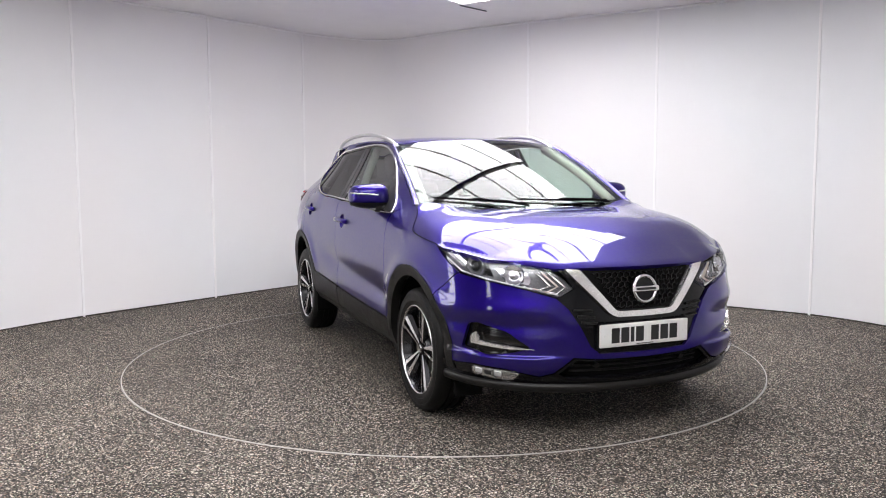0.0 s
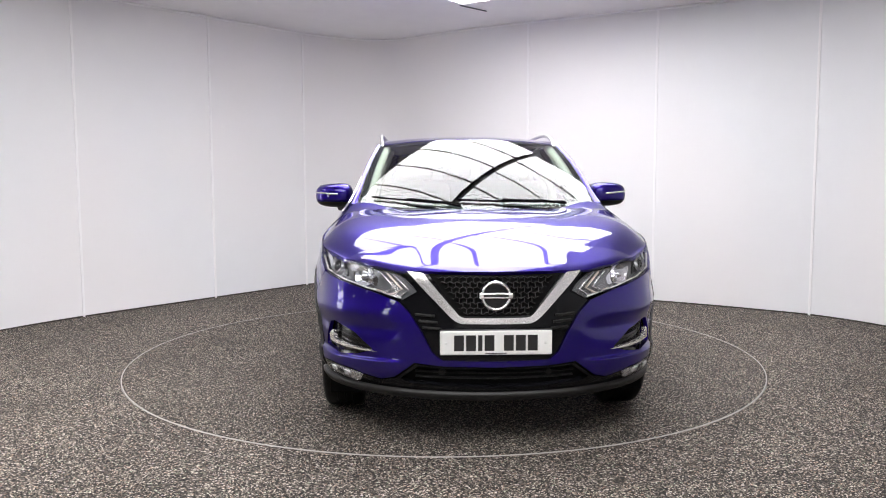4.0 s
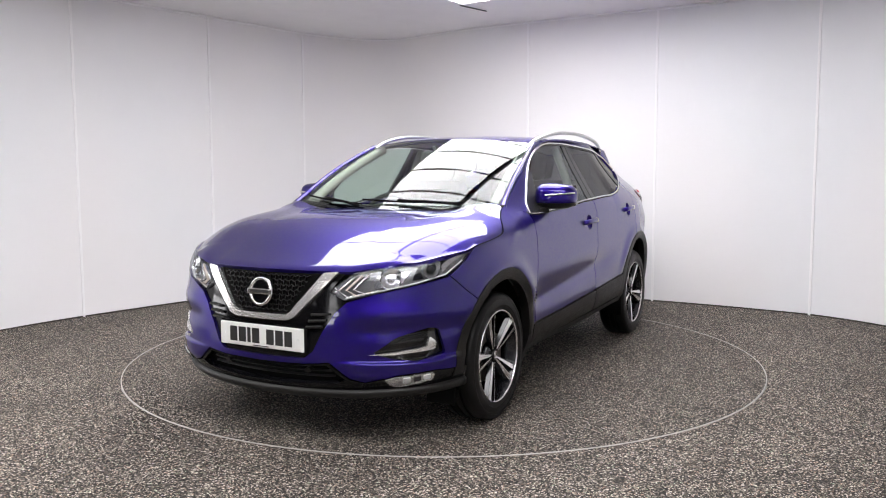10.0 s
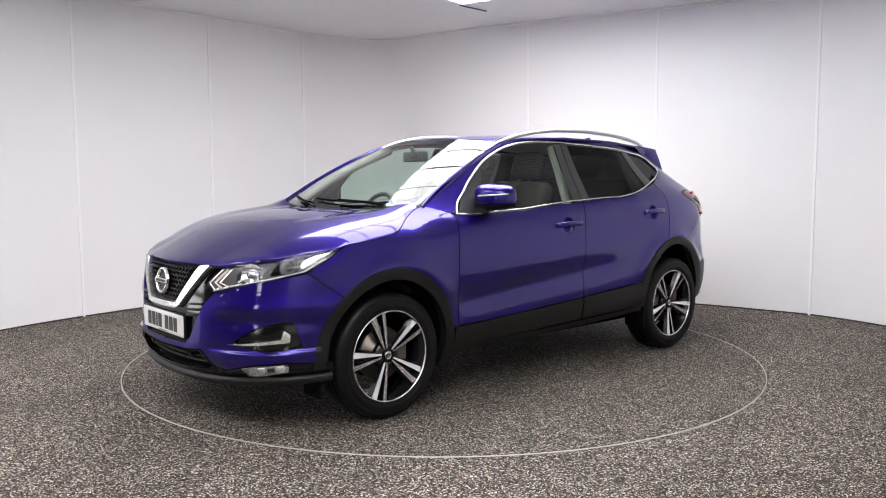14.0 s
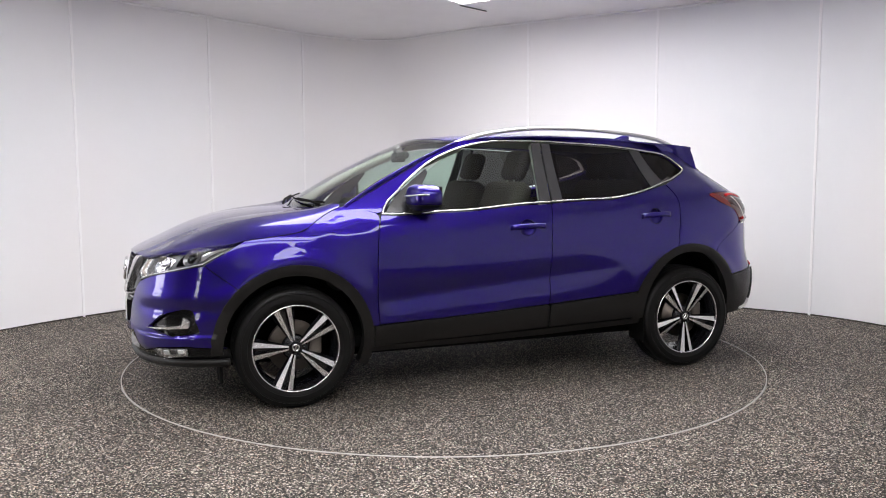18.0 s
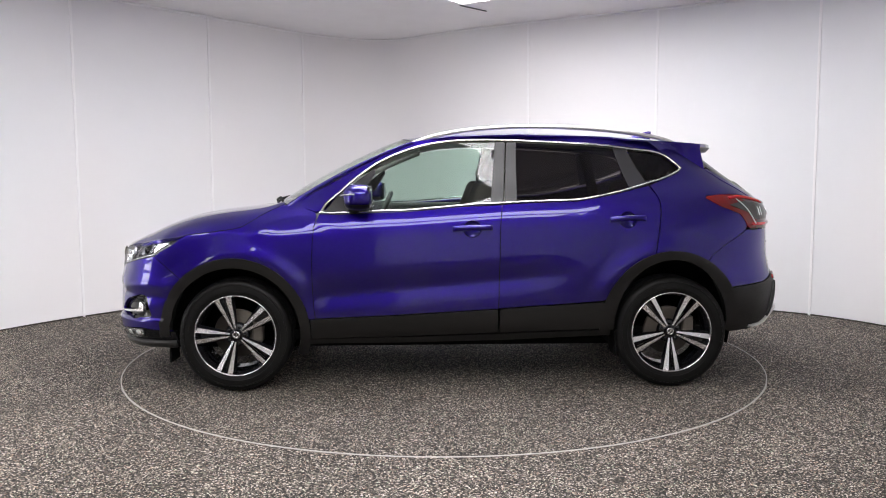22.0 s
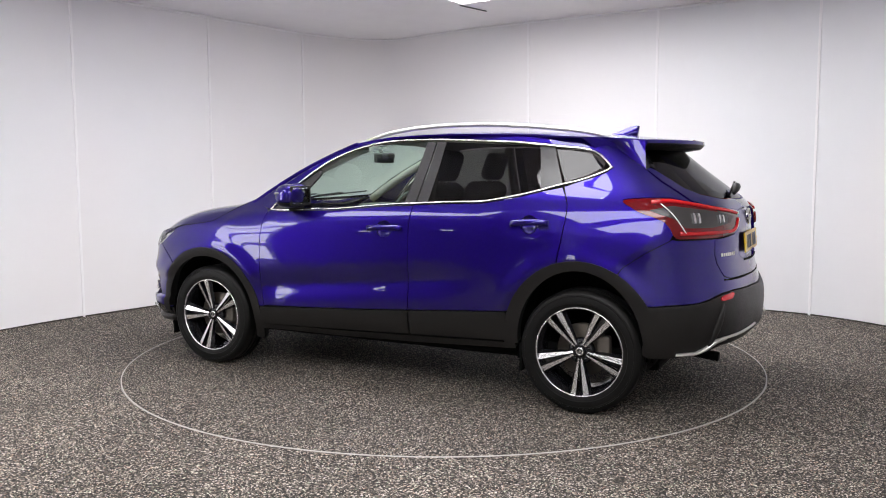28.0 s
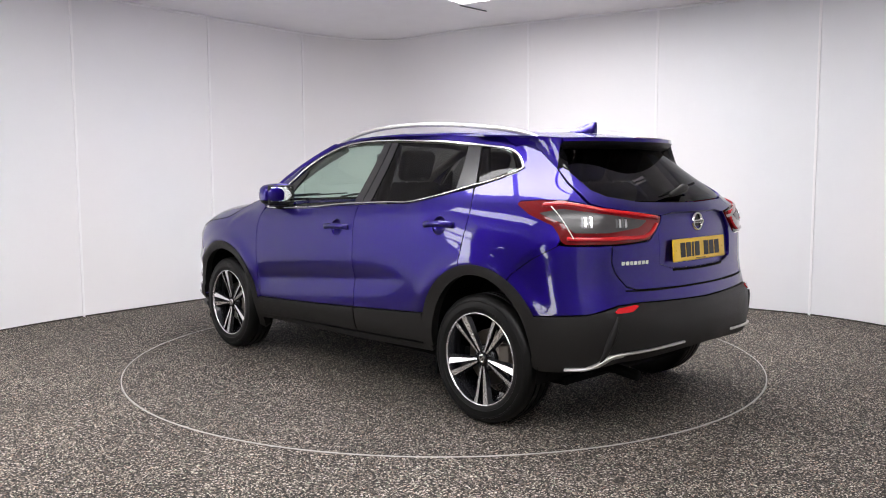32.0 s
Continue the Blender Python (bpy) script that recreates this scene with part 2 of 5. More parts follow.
def room():
    line = curve_through(OUTLINE, 6)
    wall = tagged(new("wall_curved"), "white laminate panelled curved studio wall with narrow joint strips", "wall", kind="structure")
    # joints between the panels, by their place on the outline
    joints = [(-4.25, -4.4), (-4.25, -2.2), (-4.18, -.6), (-3.345, 1.53), (-2.43, 2.69), (-1.62, 3.67), (.95, 3.04), (2.22, 2.32), (3.37, 1.51), (4.15, -.5), (4.25, -2.4), (4.25, -4.4)]
    cut = sorted(min(range(len(line)), key=lambda i: (line[i] - Vector(j)).length) for j in joints)
    spans = list(zip([0] + cut, cut + [len(line) - 1]))

    def ribbon(pts, z0, z1, thick, out=0.0):
        vs, fs = [], []
        for i, p in enumerate(pts):
            d = (pts[min(i + 1, len(pts) - 1)] - pts[max(i - 1, 0)]).normalized()
            n = Vector((d.y, -d.x))
            a, b = p + n * out, p - n * thick
            vs += [(a.x, a.y, z0), (a.x, a.y, z1), (b.x, b.y, z1), (b.x, b.y, z0)]
        for i in range(len(pts) - 1):
            k = i * 4
            fs += [(k, k + 4, k + 5, k + 1), (k + 1, k + 5, k + 6, k + 2), (k + 2, k + 6, k + 7, k + 3), (k + 3, k + 7, k + 4, k)]
        e = len(vs) - 4
        fs += [(0, 1, 2, 3), (e + 3, e + 2, e + 1, e)]
        return vs, fs
    for a, b in spans:
        if b > a:
            pn = obj("wall_panel", *ribbon(line[a:b + 1], 0, H_ROOM, .06), M_WALL, wall)
            pn.data.set_sharp_from_angle(angle=radians(40))
    for c in cut:
        p, d = line[c], (line[min(c + 1, len(line) - 1)] - line[c - 1]).normalized()
        obj("joint_strip", *ribbon([p - d * .011, p, p + d * .011], .0, H_ROOM - .002, .0, .009), M_JOINT, wall).data.set_sharp_from_angle(angle=radians(40))
    trim = ribbon(line, H_ROOM - .022, H_ROOM, .0, .008)
    tagged(obj("trim", *trim, M_JOINT), "narrow white trim where wall meets ceiling", "trim", kind="structure")
    skirt = ribbon(line, 0, .012, .0, .006)
    tagged(obj("baseboard", *skirt, M_BACK), "thin dark seal along the foot of the wall", "baseboard", kind="structure")
    # unseen back wall, its grey and white halves set for the car's reflections
    tagged(part("wall_back_1", box(-4.3, -.6, -8.4, -8.2, 0, H_ROOM), M_GREY, None), "plain mid grey unseen wall added behind the camera stand", "wall", kind="structure")
    tagged(part("wall_back_2", box(-.6, 4.3, -8.4, -8.2, 0, H_ROOM), M_WALL, None), "plain white unseen wall added behind the camera stand", "wall", kind="structure")
    # unseen dark slats stand in for an opening mirrored in the car's side
    shut = tagged(new("roller_door"), "wide dark slatted stand-in for an unseen dark opening in the side wall", "door")
    for k in range(15):
        part("door_slat", box(-4.235, -4.185, -6.15, -2.1, .05 + .17 * k, .212 + .17 * k, .012), M_BACK, shut)
    for y0, y1 in ((-6.24, -6.16), (-2.09, -2.01)):
        part("door_rail", box(-4.24, -4.16, y0, y1, 0, 2.62, .006), M_BACK, shut)
    # ceiling
    ring = [(p.x, p.y) for p in line]
    n = len(ring)
    vs = [(x, y, H_ROOM) for x, y in ring] + [(x, y, H_ROOM + .1) for x, y in ring]
    fs = [tuple(range(n)), tuple(range(2 * n - 1, n - 1, -1))] + [(i, (i + 1) % n, n + (i + 1) % n, n + i) for i in range(n)]
    tagged(obj("ceiling", vs, fs, M_CEIL, smooth=False), "plain pale grey painted flat ceiling", "ceiling", kind="structure")
    # floor with a round hole for the turntable
    k, r = 160, R_TABLE + .008
    vs = [(r * math.cos(2 * math.pi * i / k), r * math.sin(2 * math.pi * i / k), 0) for i in range(k)]
    vs += [(14 * math.cos(2 * math.pi * i / k), 14 * math.sin(2 * math.pi * i / k), 0) for i in range(k)]
    vs += [(x, y, -.05) for x, y, z in vs[:k]]
    fs = [(i, k + i, k + (i + 1) % k, (i + 1) % k) for i in range(k)] + [(i, (i + 1) % k, 2 * k + (i + 1) % k, 2 * k + i) for i in range(k)]
    tagged(obj("floor", vs, fs, M_FLOOR, smooth=False), "dark grey speckled rubber granule studio floor", "floor", kind="structure")


R_TABLE = 2.214


def turntable():
    root = tagged(new("turntable"), "round motorised vehicle turntable with speckled rubber top and metal rim", "turntable")
    k = 160
    vs = [(0, 0, 0)] + [((R_TABLE - .004) * math.cos(2 * math.pi * i / k), (R_TABLE - .004) * math.sin(2 * math.pi * i / k), 0) for i in range(k)]
    vs += [(x, y, -.04) for x, y, z in vs[1:]]
    fs = [(0, i + 1, (i + 1) % k + 1) for i in range(k)] + [(i + 1, k + i + 1, k + (i + 1) % k + 1, (i + 1) % k + 1) for i in range(k)]
    obj("top", vs, fs, M_DISC, root, smooth=False)
    prof = [(R_TABLE - .004, -.03), (R_TABLE - .004, .001), (R_TABLE - .003, .002), (R_TABLE + .002, .002), (R_TABLE + .003, .001), (R_TABLE + .003, -.03)]
    vs, fs = lathe(prof, k)
    obj("rim", [(x, z, y) for x, y, z in vs], [f[::-1] for f in fs], M_ALU, root, label="thin aluminium edge ring")
    return root


def lightboxes():
    """Two long lightboxes side by side on the ceiling, turned against the room."""
    d1, d2 = Vector((.582, .813)), Vector((.813, -.582))
    c0 = Vector((-.95, .33))
    for k in range(2):
        root = tagged(new("ceiling_lightbox"), "large bright white rectangular ceiling lightbox with thin dark ribs", "light", "ceiling lightboxes")
        a, b = k * 1.21 + .0, k * 1.21 + 1.15
        ln = 1.95 - .12 * k
        root.matrix_world = Matrix.Translation((c0.x, c0.y, 0)) @ Matrix(((d1.x, d2.x, 0, 0), (d1.y, d2.y, 0, 0), (0, 0, 1, 0), (0, 0, 0, 1)))
        # x runs along the box, y across the pair
        n, x0 = 6, -.98
        w = (ln - x0) / n
        for i in range(n):
            part("diffuser", box(x0 + w * i + .014, x0 + w * (i + 1) - .014, a + .008, b - .008, 2.905, 2.93, .004), M_LAMP, root, "glowing white diffuser sheet")
        for i in range(1, n):
            part("rib", box(x0 + w * i - .014, x0 + w * i + .014, a, b, 2.900, 2.945), M_RIB, root, "dark rib")
        for y0, y1 in ((a - .012, a + .008), (b - .008, b + .012)):
            part("frame", box(x0 - .012, ln + .012, y0, y1, 2.90, 2.949), M_RIB if k == 0 and y0 > a else M_JOINT, root)
        for e0, e1 in ((x0 - .012, x0 + .006), (ln - .006, ln + .012)):
            part("frame", box(e0, e1, a + .008, b - .008, 2.90, 2.949), M_JOINT, root)
    # an unseen fill pair, added over the camera stand to brighten the room
    for k in range(2):
        root = tagged(new("ceiling_lightbox"), "large white rectangular ceiling fill lightbox added over the camera stand, unseen", "light", "ceiling lightboxes")
        y0 = -3.3 - 1.6 * k
        part("diffuser", box(-1.6, 1.6, y0 - 1.1, y0, 2.905, 2.93, .004), M_FILL, root, "glowing white diffuser sheet")
        for a, b, c, d in ((-1.62, 1.62, y0, y0 + .02), (-1.62, 1.62, y0 - 1.12, y0 - 1.1), (-1.62, -1.6, y0 - 1.1, y0), (1.6, 1.62, y0 - 1.1, y0)):
            part("frame", box(a, b, c, d, 2.90, 2.949), M_JOINT, root)
    # unseen fill box, added to lift the left wall's brightness
    root = tagged(new("ceiling_lightbox"), "slim white ceiling fill lightbox added beside the wall, unseen", "light", "ceiling lightboxes")
    part("diffuser", box(-3.55, -2.65, -3.6, -1.2, 2.905, 2.93, .004), M_FILL, root, "glowing white diffuser sheet")
    for a, b, c, d in ((-3.57, -2.63, -1.2, -1.18), (-3.57, -2.63, -3.62, -3.6), (-3.57, -3.55, -3.6, -1.2), (-2.65, -2.63, -3.6, -1.2)):
        part("frame", box(a, b, c, d, 2.90, 2.949), M_JOINT, root)
    # unseen lamps of invented form, added for the small glints on the doors
    for k in range(3):
        root = tagged(new("bulkhead_lamp"), "small bright oblong lamp added for small lights mirrored in the car doors", "light", "bulkhead lamps")
        y = -2.95 - 1.15 * k
        part("housing", box(-4.185, -4.150, y - .10, y + .10, 1.27, 1.35, .008), M_RIB, root, "dark housing")
        part("lamp_cover", box(-4.152, -4.135, y - .08, y + .08, 1.285, 1.335, .006), M_BAND, root, "glowing cover")
    # upright banded lights at both ends of the dark stand-in
    for y, turn in ((-1.60, -90), (-6.78, -72)):
        root = tagged(new("light_column"), "upright studio light with four glowing bands on a white column", "light", "light columns")
        m = Matrix.Translation((-4.02, y, 0)) @ Matrix.Rotation(radians(turn), 4, "Z")
        part("column", box(-.36, .36, -.12, 0, 0, 2.3, .02, 2, m), M_JOINT, root)
        for i in range(4):
            part("light_band", box(-.30, .30, .0, .012, .42 + .45 * i, .77 + .45 * i, .004, 2, m), M_BAND, root, "glowing band")
    rod = tagged(obj("ceiling_rod", *pipe([(.17, 2.13, 2.935), (.44, 2.41, 2.935)], .006), M_RIB), "thin dark rod fixed under the ceiling", "rod")


room()
lightboxes()


# ---- the car's skin: smooth surfaces, x forward, y to its left, z up ----
def natural(xs, ys):
    """Natural cubic spline through (xs, ys), straight beyond its ends."""
    xs, ys = np.array(xs, float), np.array(ys, float)
    n, h = len(xs), np.diff(xs)
    A, r = np.eye(n), np.zeros(n)
    for i in range(1, n - 1):
        A[i, i - 1:i + 2] = h[i - 1], 2 * (h[i - 1] + h[i]), h[i]
        r[i] = 6 * ((ys[i + 1] - ys[i]) / h[i] - (ys[i] - ys[i - 1]) / h[i - 1])
    m = np.linalg.solve(A, r)

    def f(x):
        x = np.asarray(x, float)
        c = np.clip(x, xs[0], xs[-1])
        i = np.clip(np.searchsorted(xs, c) - 1, 0, n - 2)
        a, b, hh = xs[i + 1] - c, c - xs[i], h[i]
        v = (m[i] * a ** 3 + m[i + 1] * b ** 3) / (6 * hh) + (ys[i] / hh - m[i] * hh / 6) * a + (ys[i + 1] / hh - m[i + 1] * hh / 6) * b
        k0 = (ys[1] - ys[0]) / h[0] - h[0] * (2 * m[0] + m[1]) / 6
        k1 = (ys[-1] - ys[-2]) / h[-1] + h[-1] * (m[-2] + 2 * m[-1]) / 6
        return v + np.where(x < xs[0], (x - xs[0]) * k0, 0) + np.where(x > xs[-1], (x - xs[-1]) * k1, 0)
    return f


def step(x):
    x = np.clip(x, 0, 1)
    return x * x * (3 - 2 * x)


# plan outline of half the body at bumper height, nose to tail
PLAN = np.array([(2.205, 0), (2.195, .2), (2.16, .4), (2.09, .58), (2.01, .70), (1.91, .79), (1.80, .845), (1.65, .880), (1.4, .897),
                 (1.0, .90), (.4, .90), (-.4, .90), (-1.0, .90), (-1.4, .897), (-1.65, .875), (-1.83, .838), (-1.96, .772), (-2.05, .685),
                 (-2.12, .54), (-2.165, .3), (-2.185, 0)])
both = np.vstack([PLAN[9:0:-1] * (1, -1), PLAN, PLAN[-2:-11:-1] * (1, -1)])
arc = np.concatenate([[0], np.cumsum(np.hypot(*np.diff(both, axis=0).T))])
arc -= arc[9]
S_END = float(arc[-10])
plan_x, plan_y = natural(arc, both[:, 0]), natural(arc, both[:, 1])
nose_back = natural([.2, .25, .3, .38, .48, .58, .68, .78, .85, .90, 1.0, 1.15], [.10, .06, .025, .0, .0, .004, .015, .032, .052, .09, .20, .4])
tail_back = natural([.2, .28, .36, .45, .55, .62, .68, .75, .85, .95, 1.05, 1.10, 1.15, 1.2, 1.3, 1.4, 1.5],
                    [.17, .110, .072, .048, .040, .044, .060, .080, .092, .094, .105, .118, .155, .21, .335, .455, .57])
wide_front = natural([.2, .28, .35, .5, .6, .72, .80, .86, .91, .94, .965, .99, 1.04, 1.1, 1.2, 1.5],
                     [.93, .96, .975, .99, .997, 1.0, .9990, .9965, .9935, .9905, .9845, .971, .922, .848, .745, .60])
wide_door = natural([.2, .28, .34, .42, .48, .54, .60, .66, .72, .76, .80, .84, .905, .945, .985, 1.015, 1.045, 1.075, 1.105, 1.14, 1.205, 1.3, 1.4, 1.5, 1.58],
                    [.86, .905, .943, .972, .980, .985, .990, .9945, .9975, .998, .9967, .9947, .9912, .9885, .9845, .9797, .972, .9595, .942, .915, .870, .807, .746, .690, .642])
# the hollow pressed into the doors, across its lower crease, in metres
scoop = natural([-.20, -.16, -.12, -.06, -.015, 0, .015, .05, .09, .13, .17, .21], [0, 0, -.001, -.010, -.0212, -.0232, -.0222, -.0145, -.006, -.0012, 0, 0])
wide_rear = natural([.2, .3, .4, .5, .62, .75, .85, .95, 1.03, 1.1, 1.16, 1.25, 1.34, 1.45, 1.55],
                    [.91, .95, .975, .988, .99, .992, .989, .981, .968, .950, .920, .832, .745, .665, .60])


def skin(s, z):
    """Side, nose and tail in one: s metres along the plan outline from the nose, z the height."""
    s, z = np.asarray(s, float), np.asarray(z, float)
    px, py = plan_x(s), plan_y(s)
    f, b = step((px - .85) / 1.3), step((-px - .80) / 1.3)
    wf, wr = step((px - .55) / .75), step((-px - .75) / .75)
    # the shoulder follows the windows' lower edge, which rises towards the tail
    rise = np.clip(np.interp(px, [-1.183, -.915, -.738, -.296, .266, .708], [1.239, 1.171, 1.142, 1.125, 1.085, 1.068]) - 1.105, -.04, .06)
    zd = z - rise * step((z - .80) / .22) * step((1.62 - z) / .46)
    w = wide_front(z) * wf + wide_rear(z) * wr + wide_door(zd) * (1 - wf - wr)
    # a little more shoulder over the wheels
    hip = .010 * np.exp(-((px - 1.32) / .42) ** 2 - ((z - .86) / .10) ** 2) + .012 * np.exp(-((px + 1.35) / .45) ** 2 - ((z - .95) / .11) ** 2)
    v = z - (.582 + .0845 * (.77 - px))
    hip = hip + np.where(np.abs(v) < .2, scoop(np.clip(v, -.2, .21)), 0) * step((.98 - px) / .25) * step((px + .85) / .50)
    # fuller wing below the bonnet's edge
    ze = np.interp(px, [.60, .95, 1.05, 1.17, 1.29], [1.07, 1.115, 1.105, 1.06, .992])
    hip = hip + .007 * np.exp(-((z - ze + .060) / .034) ** 2) * step((px - .60) / .25) * step((1.32 - px) / .2)
    # crease from the tail light down to the rear arch
    e, q = -.842 * (z - .815) - .5395 * (px + 1.56), -.842 * (px + 1.56) + .5395 * (z - .815)
    hip = hip + .008 * np.exp(-np.sqrt((e / .05) ** 2 + .03)) * step((q + .10) / .15) * step((.40 - q) / .15)
    # flares round the wheel arches
    for cx, cz in ((1.315, .355), (-1.318, .375)):
        d = np.hypot(px - cx, z - cz)
        hip = hip + .016 * np.exp(-((d - .47) / .06) ** 2) * step((z - .45) / .25)
    # folds of the front bumper's corner
    fold = step((np.abs(s) - .40) / .20) * step((1.25 - np.abs(s)) / .25)
    fold = fold * (.009 * np.exp(-((z - .655) / .045) ** 2) - .010 * np.exp(-((z - .575) / .035) ** 2) + .020 * step((.432 + .02 * (np.abs(s) - .37) - z) / .013) * step((z - .30) / .07))
    x = px - nose_back(z) * f + tail_back(z) * b + fold * .8
    y = py * w + (hip + fold * .6) * np.sign(py) * np.minimum(1, np.abs(py) * 3)
    return np.stack([x, y, z + 0 * s], -1)


hood_mid = natural([1.05, 1.2, 1.4, 1.6, 1.8, 1.9, 2.0, 2.1, 2.17, 2.3], [1.112, 1.105, 1.091, 1.068, 1.033, 1.008, .977, .943, .917, .866])
hood_drop = natural([-.3, 0, .3, .5, .65, .75, .82, .88, .93], [.003, 0, .003, .014, .034, .060, .092, .138, .19])
nose_dip = natural([-.2, 0, .2, .4, .55, .68, .78, .86, .92], [.009, 0, .009, .045, .105, .18, .27, .37, .50])


# where the bonnet meets the wing: its half width at x, and how far it rises there
hood_edge = natural([1.0, 1.05, 1.11, 1.17, 1.235, 1.292, 1.434, 1.588, 1.9], [0.758, 0.760, 0.779, 0.809, 0.851, 0.872, 0.881, 0.869, .80])
hood_lift = natural([1.0, 1.05, 1.11, 1.17, 1.235, 1.292, 1.434, 1.588, 1.9], [0.1055, 0.0962, 0.0829, 0.0733, 0.0724, 0.0717, 0.0681, 0.0573, 0.0000])
# its front edge over grille and headlights, by the distance from the middle
lip_x = natural([-.12, 0, .12, .25, .36, 0.464, 0.600, 0.734, 0.814, 0.850, 0.877], [2.160, 2.168, 2.160, 2.146, 2.122, 2.089, 2.016, 1.892, 1.765, 1.672, 1.56])
lip_z = natural([-.12, 0, .12, .25, .36, 0.464, 0.600, 0.734, 0.814, 0.850, 0.877], [.852, .852, .852, .851, .850, 0.849, 0.868, 0.898, 0.922, 0.934, .957])


def hood_form(x, a):
    """The bonnet without its rolled front edge."""
    xe = x + nose_dip(a) * step((x - 1.05) / 1.1) ** 1.6
    ridge = a - (.60 - .25 * step((x - 1.1) / 1.0))
    z = hood_mid(xe) - hood_drop(a) * (1.25 - .45 * step((x - 1.2) / .9)) - .07 * (np.sqrt(ridge ** 2 + .010 ** 2) + ridge) / 2
    z = z - .063 * step((x - 1.58) / .62) * (1 - step((a - .36) / .34))
    c = np.clip(x, .98, 1.9)
    return z + hood_lift(c) * step((a - .38) / (hood_edge(c) - .38))


def bonnet(x, y):
    x, y = np.asarray(x, float) + 0 * np.asarray(y, float), np.asarray(y, float) + 0 * np.asarray(x, float)
    a = np.minimum(np.abs(y), 0.881)
    tip = lip_x(a)
    fall = hood_form(tip, a) - lip_z(a)
    roll = np.clip((x - tip + .05) / .05, 0, 1.2) ** 2.4
    return np.stack([x, y, hood_form(x, a) - fall * roll], -1)


def screen(a, v):
    """Windscreen: a from -1 to 1 across, v from 0 at the cowl to 1 at the roof."""
    a, v = np.asarray(a, float), np.asarray(v, float)
    q = a * a
    x0, x1, z0, z1 = 1.20 - .20 * q, .345 - .10 * q, 1.104 + .024 * q, 1.543 - .036 * q
    k = 4 * v * (1 - v)
    return np.stack([x0 + (x1 - x0) * v + .012 * k, a * (.718 - .110 * v + .006 * k), z0 + (z1 - z0) * v + .022 * k], -1)


roof_mid = natural([-1.85, -1.6, -1.2, -.8, -.4, 0, .2, .345], [1.488, 1.518, 1.555, 1.577, 1.584, 1.575, 1.560, 1.543])
roof_side = natural([-1.85, -1.7, -1.5, -1.2, -.8, -.4, 0, .15, .245], [1.462, 1.483, 1.502, 1.519, 1.540, 1.550, 1.538, 1.522, 1.507])
roof_half = natural([-1.85, -1.7, -1.5, -1.2, -.8, -.4, 0, .245], [.440, .492, .540, .585, .612, .622, .617, .60])


def roof(a, u):
    """Roof: a from -1 to 1 across, u from 0 at the windscreen to 1 at the spoiler's end."""
    a, u = np.asarray(a, float), np.asarray(u, float)
    x = (.345 - .10 * a * a) * (1 - u) + (-1.80 + .21 * a * a) * u
    q = np.abs(a) ** 2.4
    return np.stack([x, a * roof_half(x), roof_mid(x) * (1 - q) + roof_side(x) * q], -1)


# ---- sheets laid on the skin ----
from mathutils import geometry


def side_s(x, z):
    """The skin's s at which its left side has this x, at height z."""
    s = np.linspace(.3, S_END - .3, 2600)
    px = skin(s, np.full_like(s, z))[:, 0]
    return float(np.interp(-x, -px, s))


def on_side(pts):
    return [(side_s(x, z), z) for x, z in pts]


def rounded(poly, r, n=4):
    """A closed outline with its corners rounded; r is one radius, or one a corner."""
    P, out = [Vector(p) for p in poly], []
    rs = r if isinstance(r, (list, tuple)) else [r] * len(P)
    for i, p in enumerate(P):
        a, b = P[i - 1] - p, P[(i + 1) % len(P)] - p
        q0, q1 = p + a.normalized() * min(rs[i], a.length * .48), p + b.normalized() * min(rs[i], b.length * .48)
        if rs[i] <= 0:
            out.append(p)
            continue
        for k in range(n + 1):
            t = k / n
            out.append(q0 * (1 - t) ** 2 + p * 2 * t * (1 - t) + q1 * t * t)
    return [(p.x, p.y) for p in out]


def dense(poly, d):
    out = []
    for i, p in enumerate(poly):
        q = poly[(i + 1) % len(poly)]
        k = max(1, math.ceil(math.hypot(q[0] - p[0], q[1] - p[1]) / d))
        out += [(p[0] + (q[0] - p[0]) * j / k, p[1] + (q[1] - p[1]) * j / k) for j in range(k)]
    clean = []
    for p in out:
        if not clean or math.hypot(p[0] - clean[-1][0], p[1] - clean[-1][1]) > 1e-4:
            clean.append(p)
    return clean


def area(poly):
    return .5 * sum(p[0] * q[1] - q[0] * p[1] for p, q in zip(poly, poly[1:] + poly[:1]))


def shrunk(poly, g):
    if not g:
        return poly
    sgn = 1 if area(poly) > 0 else -1
    out, n = [], len(poly)
    for i, p in enumerate(poly):
        a, b = Vector(poly[i - 1]), Vector(poly[(i + 1) % n])
        d = (b - a).normalized()
        out.append((p[0] - d.y * g * sgn, p[1] + d.x * g * sgn))
    return out


def inside(poly, pts):
    P, q = np.array(poly), np.asarray(pts, float)
    x0, y0 = P[:, 0], P[:, 1]
    x1, y1 = np.roll(x0, -1), np.roll(y0, -1)
    X, Y = q[:, :1], q[:, 1:]
    cross = (y0 > Y) != (y1 > Y)
    xi = x0 + (Y - y0) / np.where(y1 == y0, 1e-12, y1 - y0) * (x1 - x0)
    return (np.sum(cross & (X < xi), 1) % 2) == 1


def normals_of(surf, A, B, out):
    h = 2e-3
    du, dv = surf(A + h, B) - surf(A - h, B), surf(A, B + h) - surf(A, B - h)
    N = np.cross(du, dv)
    N /= np.linalg.norm(N, axis=-1, keepdims=True) + 1e-12
    P = surf(A, B)
    ref = P - np.array((0, 0, .75)) if out is None else np.broadcast_to(np.array(out, float), P.shape)
    return N * np.where((N * ref).sum(-1, keepdims=True) < 0, -1, 1)


